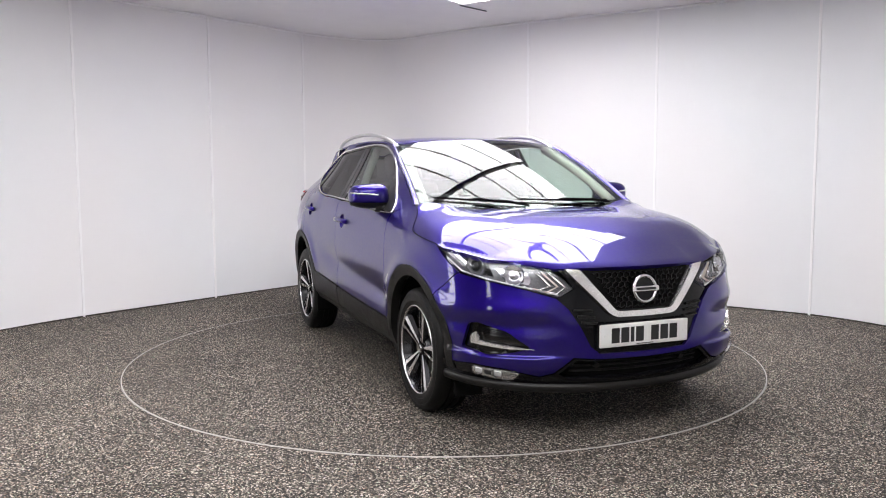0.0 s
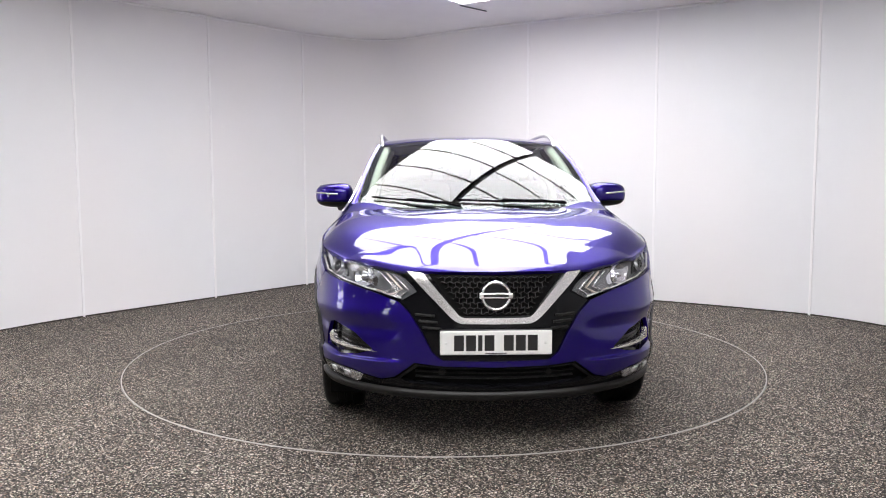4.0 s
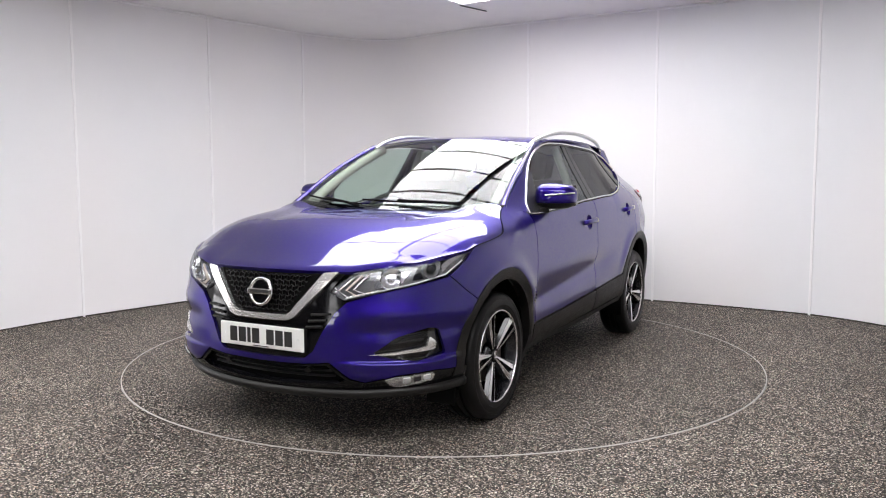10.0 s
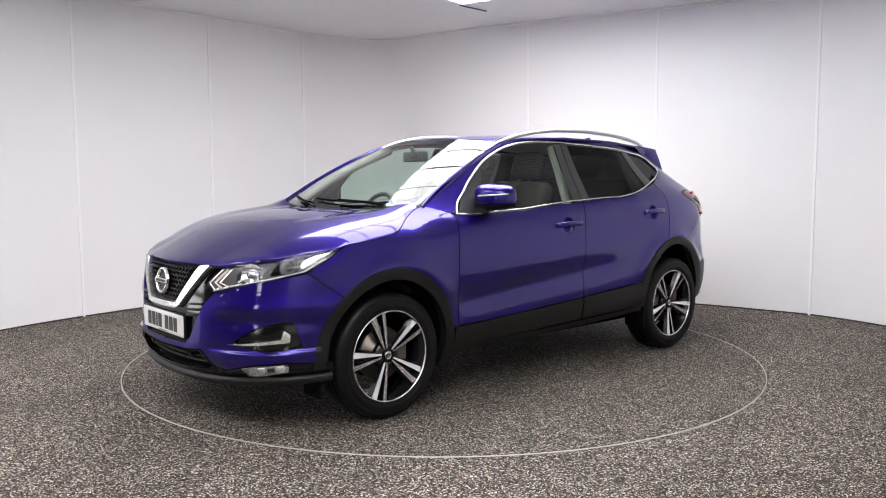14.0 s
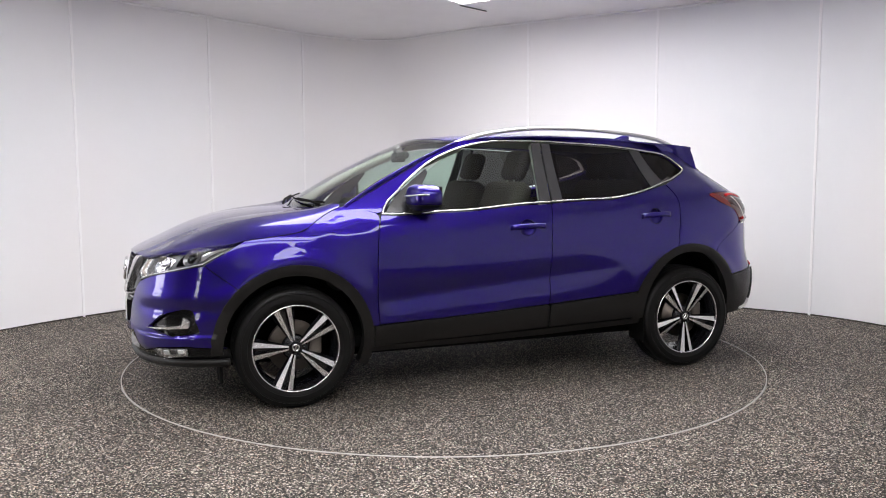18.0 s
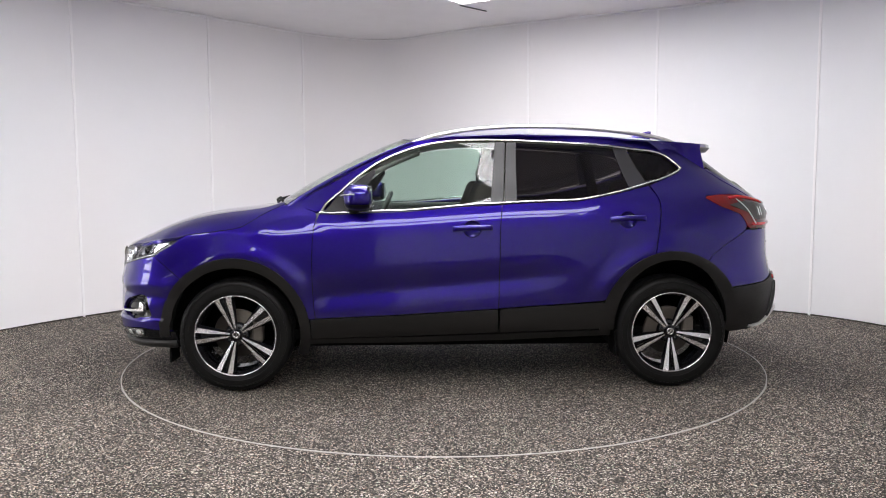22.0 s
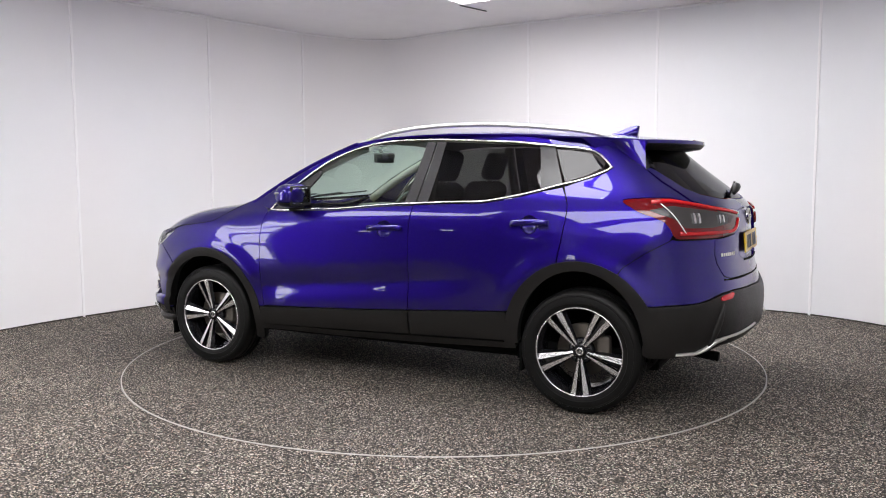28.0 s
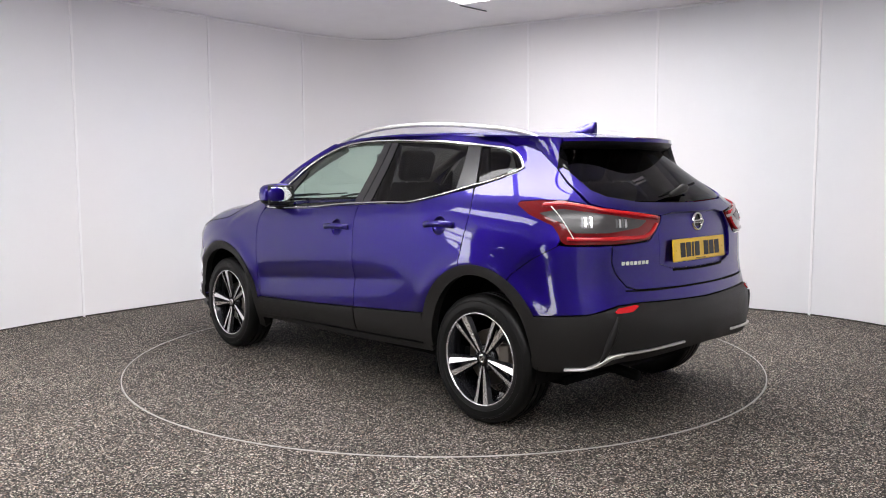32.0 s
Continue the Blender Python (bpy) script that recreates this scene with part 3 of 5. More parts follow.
def sheet(name, poly, surf, material, parent, label="", lift=0.0, depth=.012, gap=.0, grid=.035, r=.0, holes=(), mirror=False, scale=(1, 1), out=None, dome=0.0):
    """A piece of the skin inside an outline, with turned-in edges. scale: metres a unit of each parameter. dome: how far its middle swells."""
    outer = shrunk(dense(rounded(poly, r) if r else list(poly), grid * .8 / min(scale)), gap)
    loops = [outer] + [shrunk(dense(h, grid * .8 / min(scale)), -gap) for h in holes]
    P = np.array(outer)
    lo, hi = P.min(0), P.max(0)
    gx, gy = grid / scale[0], grid / scale[1]
    xs, ys = np.arange(lo[0] + gx * .5, hi[0], gx), np.arange(lo[1] + gy * .5, hi[1], gy)
    G = np.array([(x, y) for x in xs for y in ys]).reshape(-1, 2)
    edge = np.array([p for l in loops for p in l])
    if len(G):
        keep = inside(outer, G)
        for h in loops[1:]:
            keep &= ~inside(h, G)
        G = G[keep]
    if len(G):
        d = np.min(np.hypot((G[:, None, 0] - edge[None, :, 0]) * scale[0], (G[:, None, 1] - edge[None, :, 1]) * scale[1]), 1)
        G = G[d > grid * .4]
    pts = [Vector((p[0], p[1])) for p in edge] + [Vector((p[0], p[1])) for p in G]
    edges, k = [], 0
    for l in loops:
        edges += [(k + i, k + (i + 1) % len(l)) for i in range(len(l))]
        k += len(l)
    V, E, F, *_ = geometry.delaunay_2d_cdt(pts, edges, [], 0, 1e-6)
    V = np.array([(v.x, v.y) for v in V])
    cen = np.array([V[list(f)].mean(0) for f in F])
    keep = inside(outer, cen)
    for h in loops[1:]:
        keep &= ~inside(h, cen)
    F = [tuple(f) for f, q in zip(F, keep) if q]
    A, B = V[:, 0], V[:, 1]
    N = normals_of(surf, A, B, out)
    X = surf(A, B)
    up = np.full(len(A), lift)
    if dome:
        dd = np.min(np.hypot((A[:, None] - edge[None, :, 0]) * scale[0], (B[:, None] - edge[None, :, 1]) * scale[1]), 1)
        up = up + dome * np.sqrt(np.clip(dd / max(dd.max(), 1e-6), 0, 1))
    X = X + N * up[:, None]
    fs = []
    for f in F:
        a, b, c = f
        nn = np.cross(X[b] - X[a], X[c] - X[a])
        fs.append(f if nn @ N[a] > 0 else f[::-1])
    vs, ns = [*X], [*N]
    if depth:
        for l in loops:
            L = np.array(l)
            NL = normals_of(surf, L[:, 0], L[:, 1], out)
            T = surf(L[:, 0], L[:, 1]) + NL * lift
            bottom = T - NL * depth
            d = np.roll(T, -1, 0) - np.roll(T, 1, 0)
            side = np.cross(d, NL)
            side /= np.linalg.norm(side, axis=1, keepdims=True) + 1e-12
            # point the turned edge away from the sheet
            mid = T.mean(0)
            if np.sum(side * (T - mid)) < 0:
                side = -side
            if l is not outer:
                side = -side
            k, m = len(vs), len(l)
            vs += [*T, *bottom]
            ns += [*side, *side]
            for i in range(m):
                j = (i + 1) % m
                q = (k + i, k + j, k + m + j, k + m + i)
                nn = np.cross(vs[q[1]] - vs[q[0]], vs[q[2]] - vs[q[0]])
                fs.append(q if nn @ side[i] > 0 else q[::-1])
    vs, ns = np.array(vs), np.array(ns)
    if mirror:
        vs, ns, fs = vs * (1, -1, 1), ns * (1, -1, 1), [f[::-1] for f in fs]
    return obj(name, vs, fs, material, parent, ns, True, label)


def strip(name, line, surf, width, height, material, parent, label="", lift=0.0, closed=False, mirror=False, smooth_line=True, taper=False):
    """A raised moulding with a rounded section along a line on a surface."""
    pts = [Vector(p) for p in line]
    if smooth_line:
        pts = curve_through(pts + ([pts[0]] if closed else []), 5)
        pts = pts[:-1] if closed else pts
    n = len(pts)
    L = np.array([(p.x, p.y) for p in pts])
    N = normals_of(surf, L[:, 0], L[:, 1], None)
    X = surf(L[:, 0], L[:, 1]) + N * lift
    if closed:
        D = np.roll(X, -1, 0) - np.roll(X, 1, 0)
    else:
        D = np.gradient(X, axis=0)
    W = np.cross(N, D)
    W /= np.linalg.norm(W, axis=1, keepdims=True) + 1e-12
    sec = [(-.5, -.3), (-.5, .45), (-.36, .85), (0, 1), (.36, .85), (.5, .45), (.5, -.3)]
    vs, fs, k = [], [], len(sec)
    for i in range(n):
        wd = width * (min(1, .15 + 2.2 * min(i, n - 1 - i) / n) if taper else 1)
        vs += [X[i] + W[i] * a * wd + N[i] * b * height for a, b in sec]
    for i in range(n if closed else n - 1):
        j = (i + 1) % n
        fs += [(i * k + q, i * k + q + 1, j * k + q + 1, j * k + q) for q in range(k - 1)]
    if not closed:
        fs += [tuple(range(k))[::-1], tuple(range((n - 1) * k, n * k))]
    vs = np.array(vs)
    bm = bmesh.new()
    bv = [bm.verts.new(v * ((1, -1, 1) if mirror else (1, 1, 1))) for v in vs]
    for f in fs:
        bm.faces.new([bv[q] for q in f])
    bmesh.ops.recalc_face_normals(bm, faces=bm.faces)
    return part(name, bm, material, parent, label, True)


# ---- the car ----
X0, Y0 = -.040, .1676
car = tagged(new("car"), "metallic dark blue family crossover car parked on the turntable", "car")
SIDES = (False, True)
BELT = [(.708, 1.068), (.447, 1.080), (.266, 1.085), (-.076, 1.114), (-.296, 1.125), (-.417, 1.131), (-.578, 1.137), (-.738, 1.142), (-.915, 1.171), (-1.085, 1.211), (-1.183, 1.239)]
DLO = [(.808, 1.082), (.768, 1.145), (.688, 1.213), (.627, 1.270), (.467, 1.384), (.286, 1.463), (.105, 1.507), (-.055, 1.522), (-.236, 1.525), (-.417, 1.520), (-.758, 1.502),
       (-.936, 1.488), (-1.089, 1.471), (-1.255, 1.452), (-1.338, 1.423), (-1.392, 1.380), (-1.425, 1.344)]


def arch(cx, cz, r, a0, a1, n=18):
    return [(cx + r * math.cos(radians(a0 + (a1 - a0) * i / n)), cz + r * math.sin(radians(a0 + (a1 - a0) * i / n))) for i in range(n + 1)]


def ellipse_arch(cx, cz, rx, rz, a0, a1, n=18):
    return [(cx + rx * math.cos(radians(a0 + (a1 - a0) * i / n)), cz + rz * math.sin(radians(a0 + (a1 - a0) * i / n))) for i in range(n + 1)]


FRONT_ARCH = (1.325, .357)
REAR_ARCH = (-1.318, .375)


def full(poly, c=0.0):
    """Both halves of an outline that starts and ends on the car's middle line at s = c."""
    return list(poly) + [(2 * c - a, b) for a, b in poly[-2:0:-1]]


def doors():
    for m in SIDES:
        front = tagged(new("front_door"), "blue front door with handle and clear green-tinted window")
        front.parent = car
        poly = [(.812, 1.074), (.838, 1.0), (.849, .9), (.853, .75), (.852, .6), (.846, .5), (.838, .446), (.443, .460), (.099, .478), (-.262, .498),
                (-.266, .66), (-.270, .85), (-.273, 1.0), (-.285, 1.122)] + BELT[3::-1]
        sheet("door_skin", on_side(poly), skin, M_PAINT, front, gap=.0012, depth=.02, mirror=m, grid=.019, holes=[cup_ring(-.105, .980)])
        low = [(.868, .440), (.443, .456), (.099, .474), (-.262, .494), (-.262, .35), (.3, .332), (.875, .318)]
        sheet("door_cladding", on_side(low), skin, M_CLAD, front, "black textured plastic lower cladding", lift=.008, gap=.002, depth=.03, r=.012, mirror=m, dome=.012)
        sheet("side_window", on_side([(.647, 1.088), (.487, 1.325), (.326, 1.433), (.145, 1.485), (-.055, 1.503), (-.272, 1.508), (-.218, 1.130), (.0, 1.118), (.266, 1.10)]), skin, M_SIDEGLASS, front,
              "clear green-tinted side glass", lift=-.008, depth=0, mirror=m).visible_shadow = False
        sheet("window_sail", on_side([(.785, 1.085), (.70, 1.19), (.587, 1.275), (.487, 1.345), (.480, 1.318), (.635, 1.092)]), skin, M_TRIM, front, "black sail panel under the mirror", lift=-.004, mirror=m, r=.006)
        sheet("window_frame", on_side([(-.262, 1.510), (-.325, 1.507), (-.292, 1.128), (-.216, 1.128)]), skin, M_TRIM, front, "satin black pillar cover", lift=-.003, gap=.0015, mirror=m)
        handle(front, -.105, .980, m)

        rear = tagged(new("rear_door"), "blue rear door with handle and dark privacy window")
        rear.parent = car
        edge = ellipse_arch(*REAR_ARCH, .405, .415, 20, 72, 8)
        poly = [(-.288, 1.124), (-.276, 1.0), (-.272, .85), (-.269, .66), (-.265, .50), (-.748, .530), (-.90, .541)] + edge[1:] + [(-1.202, .80), (-1.212, .88), (-1.228, .97), (-1.241, 1.066), (-1.240, 1.145), (-1.223, 1.183), (-1.19, 1.233)]
        sheet("door_skin", on_side(poly + BELT[9:4:-1]), skin, M_PAINT, rear, gap=.0012, depth=.02, mirror=m, grid=.019, holes=[cup_ring(-1.040, 1.030)])
        low = [(-.270, .496), (-.748, .526), (-.905, .537), (-.905, .46), (-.925, .37), (-.27, .35)]
        sheet("door_cladding", on_side(low), skin, M_CLAD, rear, "black textured plastic lower cladding", lift=.008, gap=.002, depth=.03, r=.012, mirror=m, dome=.012)
        sheet("side_window", on_side([(-.392, 1.506), (-.758, 1.488), (-1.002, 1.468), (-1.075, 1.232), (-.877, 1.180), (-.678, 1.155), (-.377, 1.142)]), skin, M_PRIVACY, rear,
              "dark privacy glass", lift=-.008, depth=0, mirror=m)
        sheet("window_frame", on_side([(-.333, 1.507), (-.394, 1.505), (-.377, 1.134), (-.300, 1.130)]), skin, M_TRIM, rear, "satin black pillar cover", lift=-.003, gap=.0015, mirror=m)
        sheet("window_divider", on_side([(-1.002, 1.474), (-1.088, 1.465), (-1.180, 1.262), (-1.195, 1.244), (-1.072, 1.215)]), skin, M_TRIM, rear, "satin black divider", lift=-.003, gap=.0015, mirror=m)
        handle(rear, -1.040, 1.030, m)

        sheet("quarter_window", on_side([(-1.096, 1.462), (-1.246, 1.444), (-1.311, 1.420), (-1.385, 1.348), (-1.30, 1.305), (-1.192, 1.266)]), skin, M_PRIVACY, car,
              "small dark fixed quarter window", lift=-.008, depth=0, mirror=m, r=.015)
        # bright surround of the side windows
        top = on_side([(x - .002, z - .006) for x, z in DLO])
        strip("window_moulding", top, skin, .015, .008, M_CHROME, car, "chrome moulding over the side windows", lift=.0, mirror=m)
        strip("belt_moulding", on_side([(.812, 1.080)] + [(x, z + .009) for x, z in BELT] + [(-1.266, 1.268), (-1.396, 1.318), (-1.43, 1.345)]), skin, .011, .007, M_CHROME, car,
              "chrome moulding under the side windows", mirror=m)


def cup_ring(x, z):
    s0 = side_s(x, z)
    return [(s0 + .055 * math.cos(a), z + .050 * math.sin(a)) for a in (2 * math.pi * i / 28 for i in range(28))]


def handle(door, x, z, m):
    h = new("door_handle")
    h.parent = door
    tagged(h, "blue pull handle over a recessed cup")
    s0 = side_s(x, z)
    # the cup: a scooped dish

    def dish(s, zz):
        q = np.clip(1 - ((np.asarray(s) - s0) / .057) ** 2 - ((np.asarray(zz) - z) / .052) ** 2, 0, 1)
        P = skin(s, zz)
        return P - np.stack([0 * q, np.sqrt(q) * .032 * np.sign(P[..., 1]), 0 * q], -1)
    sheet("handle_cup", cup_ring(x, z), dish, M_PAINT, h, depth=.0, grid=.010, mirror=m)
    # the grip: a bar that stands off the door
    pts = []
    for ds, off, dz in ((-.118, .002, 0), (-.105, .020, .002), (-.06, .030, .005), (0, .033, .007), (.06, .031, .008), (.106, .022, .007), (.120, .002, .006)):
        a, b = np.array([s0 + ds]), np.array([z + dz])
        pts.append(skin(a, b)[0] + normals_of(skin, a, b, None)[0] * off)
    vs, fs = [], []
    line = curve_through([Vector(p) for p in pts], 4)
    n = 10
    for p in line:
        for k in range(n):
            a = 2 * math.pi * k / n
            vs.append((p.x, (p.y + .010 * math.cos(a)) * (-1 if m else 1), p.z + .0165 * math.sin(a)))
    for i in range(len(line) - 1):
        for k in range(n):
            q = (i * n + k, i * n + (k + 1) % n, (i + 1) * n + (k + 1) % n, (i + 1) * n + k)
            fs.append(q)
    bm = bmesh.new()
    bv = [bm.verts.new(v) for v in vs]
    for f in fs:
        bm.faces.new([bv[q] for q in f])
    bm.faces.new(bv[:n])
    bm.faces.new(bv[-n:])
    bmesh.ops.recalc_face_normals(bm, faces=bm.faces)
    part("grip", bm, M_PAINT, h, "blue pull grip", True)


def body_sides():
    tops = [(-1.405, 1.508), (-1.2, 1.520), (-.8, 1.547), (-.4, 1.557), (0, 1.545), (.15, 1.528), (.245, 1.511), (.36, 1.460), (.50, 1.390), (.65, 1.312), (.80, 1.229), (.92, 1.164), (1.0, 1.130)]
    for m in SIDES:
        frame_poly = on_side([(.835, 1.086), (.808, 1.090)] + [(x, z + .004) for x, z in DLO[1:]] + [(-1.436, 1.342), (-1.40, 1.310), (-1.27, 1.262), (-1.200, 1.236),
                              (-1.226, 1.184), (-1.243, 1.146), (-1.244, 1.066), (-1.231, .969), (-1.215, .88), (-1.205, .80)]
                             + ellipse_arch(*REAR_ARCH, .405, .415, 74, 118, 8) + [(-1.558, .815), (-1.666, .892), (-1.785, .960)])
        lamp = [(4.700, .990), (4.69, 1.02), (4.655, 1.062), (4.52, 1.112), (4.455, 1.156), (4.475, 1.172), (4.60, 1.180), (4.75, 1.180), (4.86, 1.160)]
        pillar = [(4.83, 1.215), (4.80, 1.26), (4.785, 1.332), (4.728, 1.440), (4.700, 1.480), (4.60, 1.504)]
        sheet("side_panel", frame_poly + lamp + pillar + on_side(tops), skin, M_PAINT, car, "blue body side with pillars and rear quarter", gap=.0013, depth=.02, grid=.022, mirror=m)
        fender = [(1.633, .934), (1.588, .952), (1.434, .971), (1.292, .992), (1.235, 1.018), (1.170, 1.060), (1.110, 1.092), (1.05, 1.118), (1.0, 1.130), (.95, 1.122), (.838, 1.084),
                  (.826, 1.06), (.840, 1.0), (.851, .9), (.855, .75), (.854, .6), (.848, .5), (.841, .44)]
        fender += [(x, z) for x, z in ellipse_arch(*FRONT_ARCH, .425, .405, 168, 50, 16)]
        seam = on_side([(1.650, .706)]) + [(.962, .824), (1.050, .890), (1.086, .934)]
        sheet("front_wing", on_side(fender[1:]) + seam, skin, M_PAINT, car, "blue front wing", gap=.0012, depth=.02, grid=.022, mirror=m)
        # pillar return to the windscreen
        v = np.linspace(0, 1, 24)
        e = screen(np.full_like(v, .995), v)
        o = []
        for x, y, z in e:
            s = side_s(x, z - .012)
            o.append(skin(np.array([s]), np.array([z - .012]))[0])
        # a rounded cover, then a narrow black seal against the glass
        rows, k = [], 8
        for a, b in zip(o, e):
            for q in range(k):
                f = .86 * q / (k - 1)
                rows.append(a * (1 - f) + b * f + np.array((.008, .014, .014)) * math.sin(math.pi * min(1, f / .95)) + np.array((0, 0, -.004 * (1 - f))))
            rows += [a * .12 + b * .88 + np.array((0, 0, .003)), b + np.array((0, 0, .001))]
        vs, k = np.array(rows) * ((1, -1, 1) if m else (1, 1, 1)), k + 2
        for q0, q1, nm, mt, lb in ((0, k - 3, "pillar_cover", M_PAINT, "blue screen pillar"), (k - 2, k - 1, "pillar_seal", M_CLAD, "black screen pillar seal")):
            fs = [(k * i + q, k * i + q + 1, k * i + k + q + 1, k * i + k + q) for i in range(23) for q in range(q0, q1)]
            obj(nm, vs, fs if m else [f[::-1] for f in fs], mt, car, label=lb)
        # cladding round the arches and along the sill
        fa = ellipse_arch(*FRONT_ARCH, .453, .460, -3, 200, 30)
        fi = ellipse_arch(*FRONT_ARCH, .392, .400, 200, -3, 30)
        sheet("arch_cladding", on_side(fa + fi), skin, M_CLAD, car, "black plastic front arch cladding", lift=.004, dome=.012, depth=.05, mirror=m, grid=.03)
        ra = ellipse_arch(*REAR_ARCH, .435, .468, -2, 182, 30)
        ri = ellipse_arch(*REAR_ARCH, .350, .415, 182, -2, 30)
        sheet("arch_cladding", on_side(ra + ri), skin, M_CLAD, car, "black plastic rear arch cladding", lift=.005, dome=.012, depth=.05, mirror=m, grid=.03)
        sill = [(.90, .315), (.3, .322), (-.3, .338), (-.95, .36), (-.95, .325), (-.3, .297), (.3, .285), (.90, .285)]
        sheet("sill", on_side(sill), skin, M_CLAD, car, "black sill cladding", lift=.004, depth=.05, mirror=m, r=.01)


def front_end():
    bump = [(0, .437), (.255, .441), (.300, .475), (.345, .565), (.405, .660), (.462, .712), (.60, .752), (.77, .786), (.9585, .8215)] + on_side([(1.6515, .7045)])
    bump += on_side(ellipse_arch(*FRONT_ARCH, .425, .405, 48, 4, 10)) + [(1.115, .372), (.90, .385), (.72, .372), (.56, .336), (.49, .352), (.39, .425), (.25, .412), (0, .408)]
    fog = [(.600, .474), (.71, .548), (.86, .586), (.915, .578), (.950, .492), (.965, .458), (.81, .436), (.70, .446)]
    ring = rounded(fog, .015)
    sheet("front_bumper", full(bump), skin, M_PAINT, car, "blue front bumper", gap=.0012, depth=.02, holes=[ring, [(-a, b) for a, b in ring]], grid=.011)
    # gloss black field behind the chrome V, down to the plate
    dark = [(0, .840), (.300, .848), (.440, .854), (.372, .760), (.455, .712), (.402, .660), (.342, .565), (.297, .475), (.253, .441), (0, .437)]
    sheet("grille_surround", full(dark), skin, M_GLOSSBLACK, car, "gloss black grille surround", lift=-.012, depth=.0)
    vee = [(0, .612), (.166, .614), (.200, .632), (.412, .848), (.338, .842), (.170, .650), (.150, .641), (0, .640)]
    rr = [0, .02, .02, .006, .006, .015, .015, 0]
    sheet("grille_vee", full(vee), skin, M_BRIGHT, car, "wide chrome V-shaped grille bar", lift=.012, depth=.03, r=rr + rr[-2:0:-1], grid=.02, dome=.007)
    lower = [(0, .402), (.25, .406), (.385, .419), (.485, .346), (.56, .330), (.72, .366), (.90, .380), (1.125, .368), (1.118, .30), (1.06, .262), (.80, .256), (.5, .246), (.25, .238), (0, .236)]
    intake = [(0, .398), (.24, .401), (.372, .411), (.465, .345), (.42, .322), (.20, .308), (0, .305)]
    sheet("lower_bumper", full(lower), skin, M_GLOSSBLACK, car, "black lower bumper", lift=-.002, depth=.03, holes=[full(intake)[1:]])
    sheet("lower_intake", full(intake), skin, M_DARK, car, "dark lower air intake", lift=-.05, depth=.0)
    for z in (.333, .366):
        strip("intake_bar", [(-.40, z + .006), (-.2, z + .002), (0, z), (.2, z + .002), (.40, z + .006)], skin, .008, .010, M_CLAD, car, lift=-.045)
    strip("front_lip", [(-1.10, .292), (-.95, .288), (-.75, .282), (-.5, .272), (-.25, .265), (0, .262), (.25, .265), (.5, .272), (.75, .282), (.95, .288), (1.10, .292)], skin, .045, .022, M_CLAD, car, "black lip")
    for m in SIDES:
        sheet("fog_recess", shrunk(fog, -.006), skin, M_MESH, car, "black recess in the bumper", lift=-.026, depth=-.026, mirror=m, r=.015)
        blade = [(.575, .467), (.70, .479), (.80, .490), (.858, .498), (.868, .544), (.903, .520), (.900, .484), (.80, .475), (.70, .467)]
        sheet("fog_blade", blade, skin, M_BRIGHT, car, "chrome blade", lift=.006, depth=.02, mirror=m, r=.006, grid=.012)
        for k in range(5):
            strip("recess_bar", [(.70 + .018 * k, .520 + .011 * k), (.80 + .015 * k, .535 + .009 * k), (.87, .545 + .008 * k)], skin, .004, .006, M_GLOSSBLACK, car, lift=-.024, mirror=m)
        lens = [(.655, .352), (.715, .362), (.885, .374), (.905, .366), (.895, .335), (.72, .306), (.685, .316)]
        fl = new("fog_lamp")
        fl.parent = car
        tagged(fl, "slim clear fog and indicator lamp")
        sheet("reflector", lens, skin, M_BRIGHT, fl, lift=.002, depth=.02, mirror=m, r=.006, grid=.015)
        for k in range(3):
            s = .745 + .05 * k
            sheet("bulb_cell", [(s, .332 + .006 * k), (s + .036, .336 + .006 * k), (s + .036, .360 + .004 * k), (s, .356 + .004 * k)], skin, M_SMOKE if k % 2 else M_PLATEW, fl, lift=.006, depth=.004, r=.006, mirror=m, grid=.012)
        sheet("cover", lens, skin, M_LENS, fl, lift=.012, depth=.01, mirror=m, r=.006, grid=.02)
        cap = [(.262 + .017 * math.cos(a), .424 + .0 + .013 * math.sin(a)) for a in (2 * math.pi * i / 16 for i in range(16))]
        cap = [(a, b - .050) for a, b in cap]
        sheet("parking_sensor", cap, skin, M_CLAD, car, lift=-.02, depth=.03, mirror=m, grid=.01)
        for k in range(3):
            z = .588 + .030 * k
            strip("vent_slat", [(.262 + .012 * k, z), (.345 + .017 * k, z + .006)], skin, .012, .012, M_CLAD, car, lift=-.006, mirror=m)
        # thin near-black strip, painted shade of the gap between bonnet and wing
        strip("bonnet_gap", on_side([(1.64, .936), (1.588, .953), (1.434, .972), (1.292, .993), (1.235, 1.019), (1.170, 1.061), (1.110, 1.093), (1.06, 1.114)]), skin, .0045, .002, M_DARK, car, mirror=m)
    grille()
    headlamps()


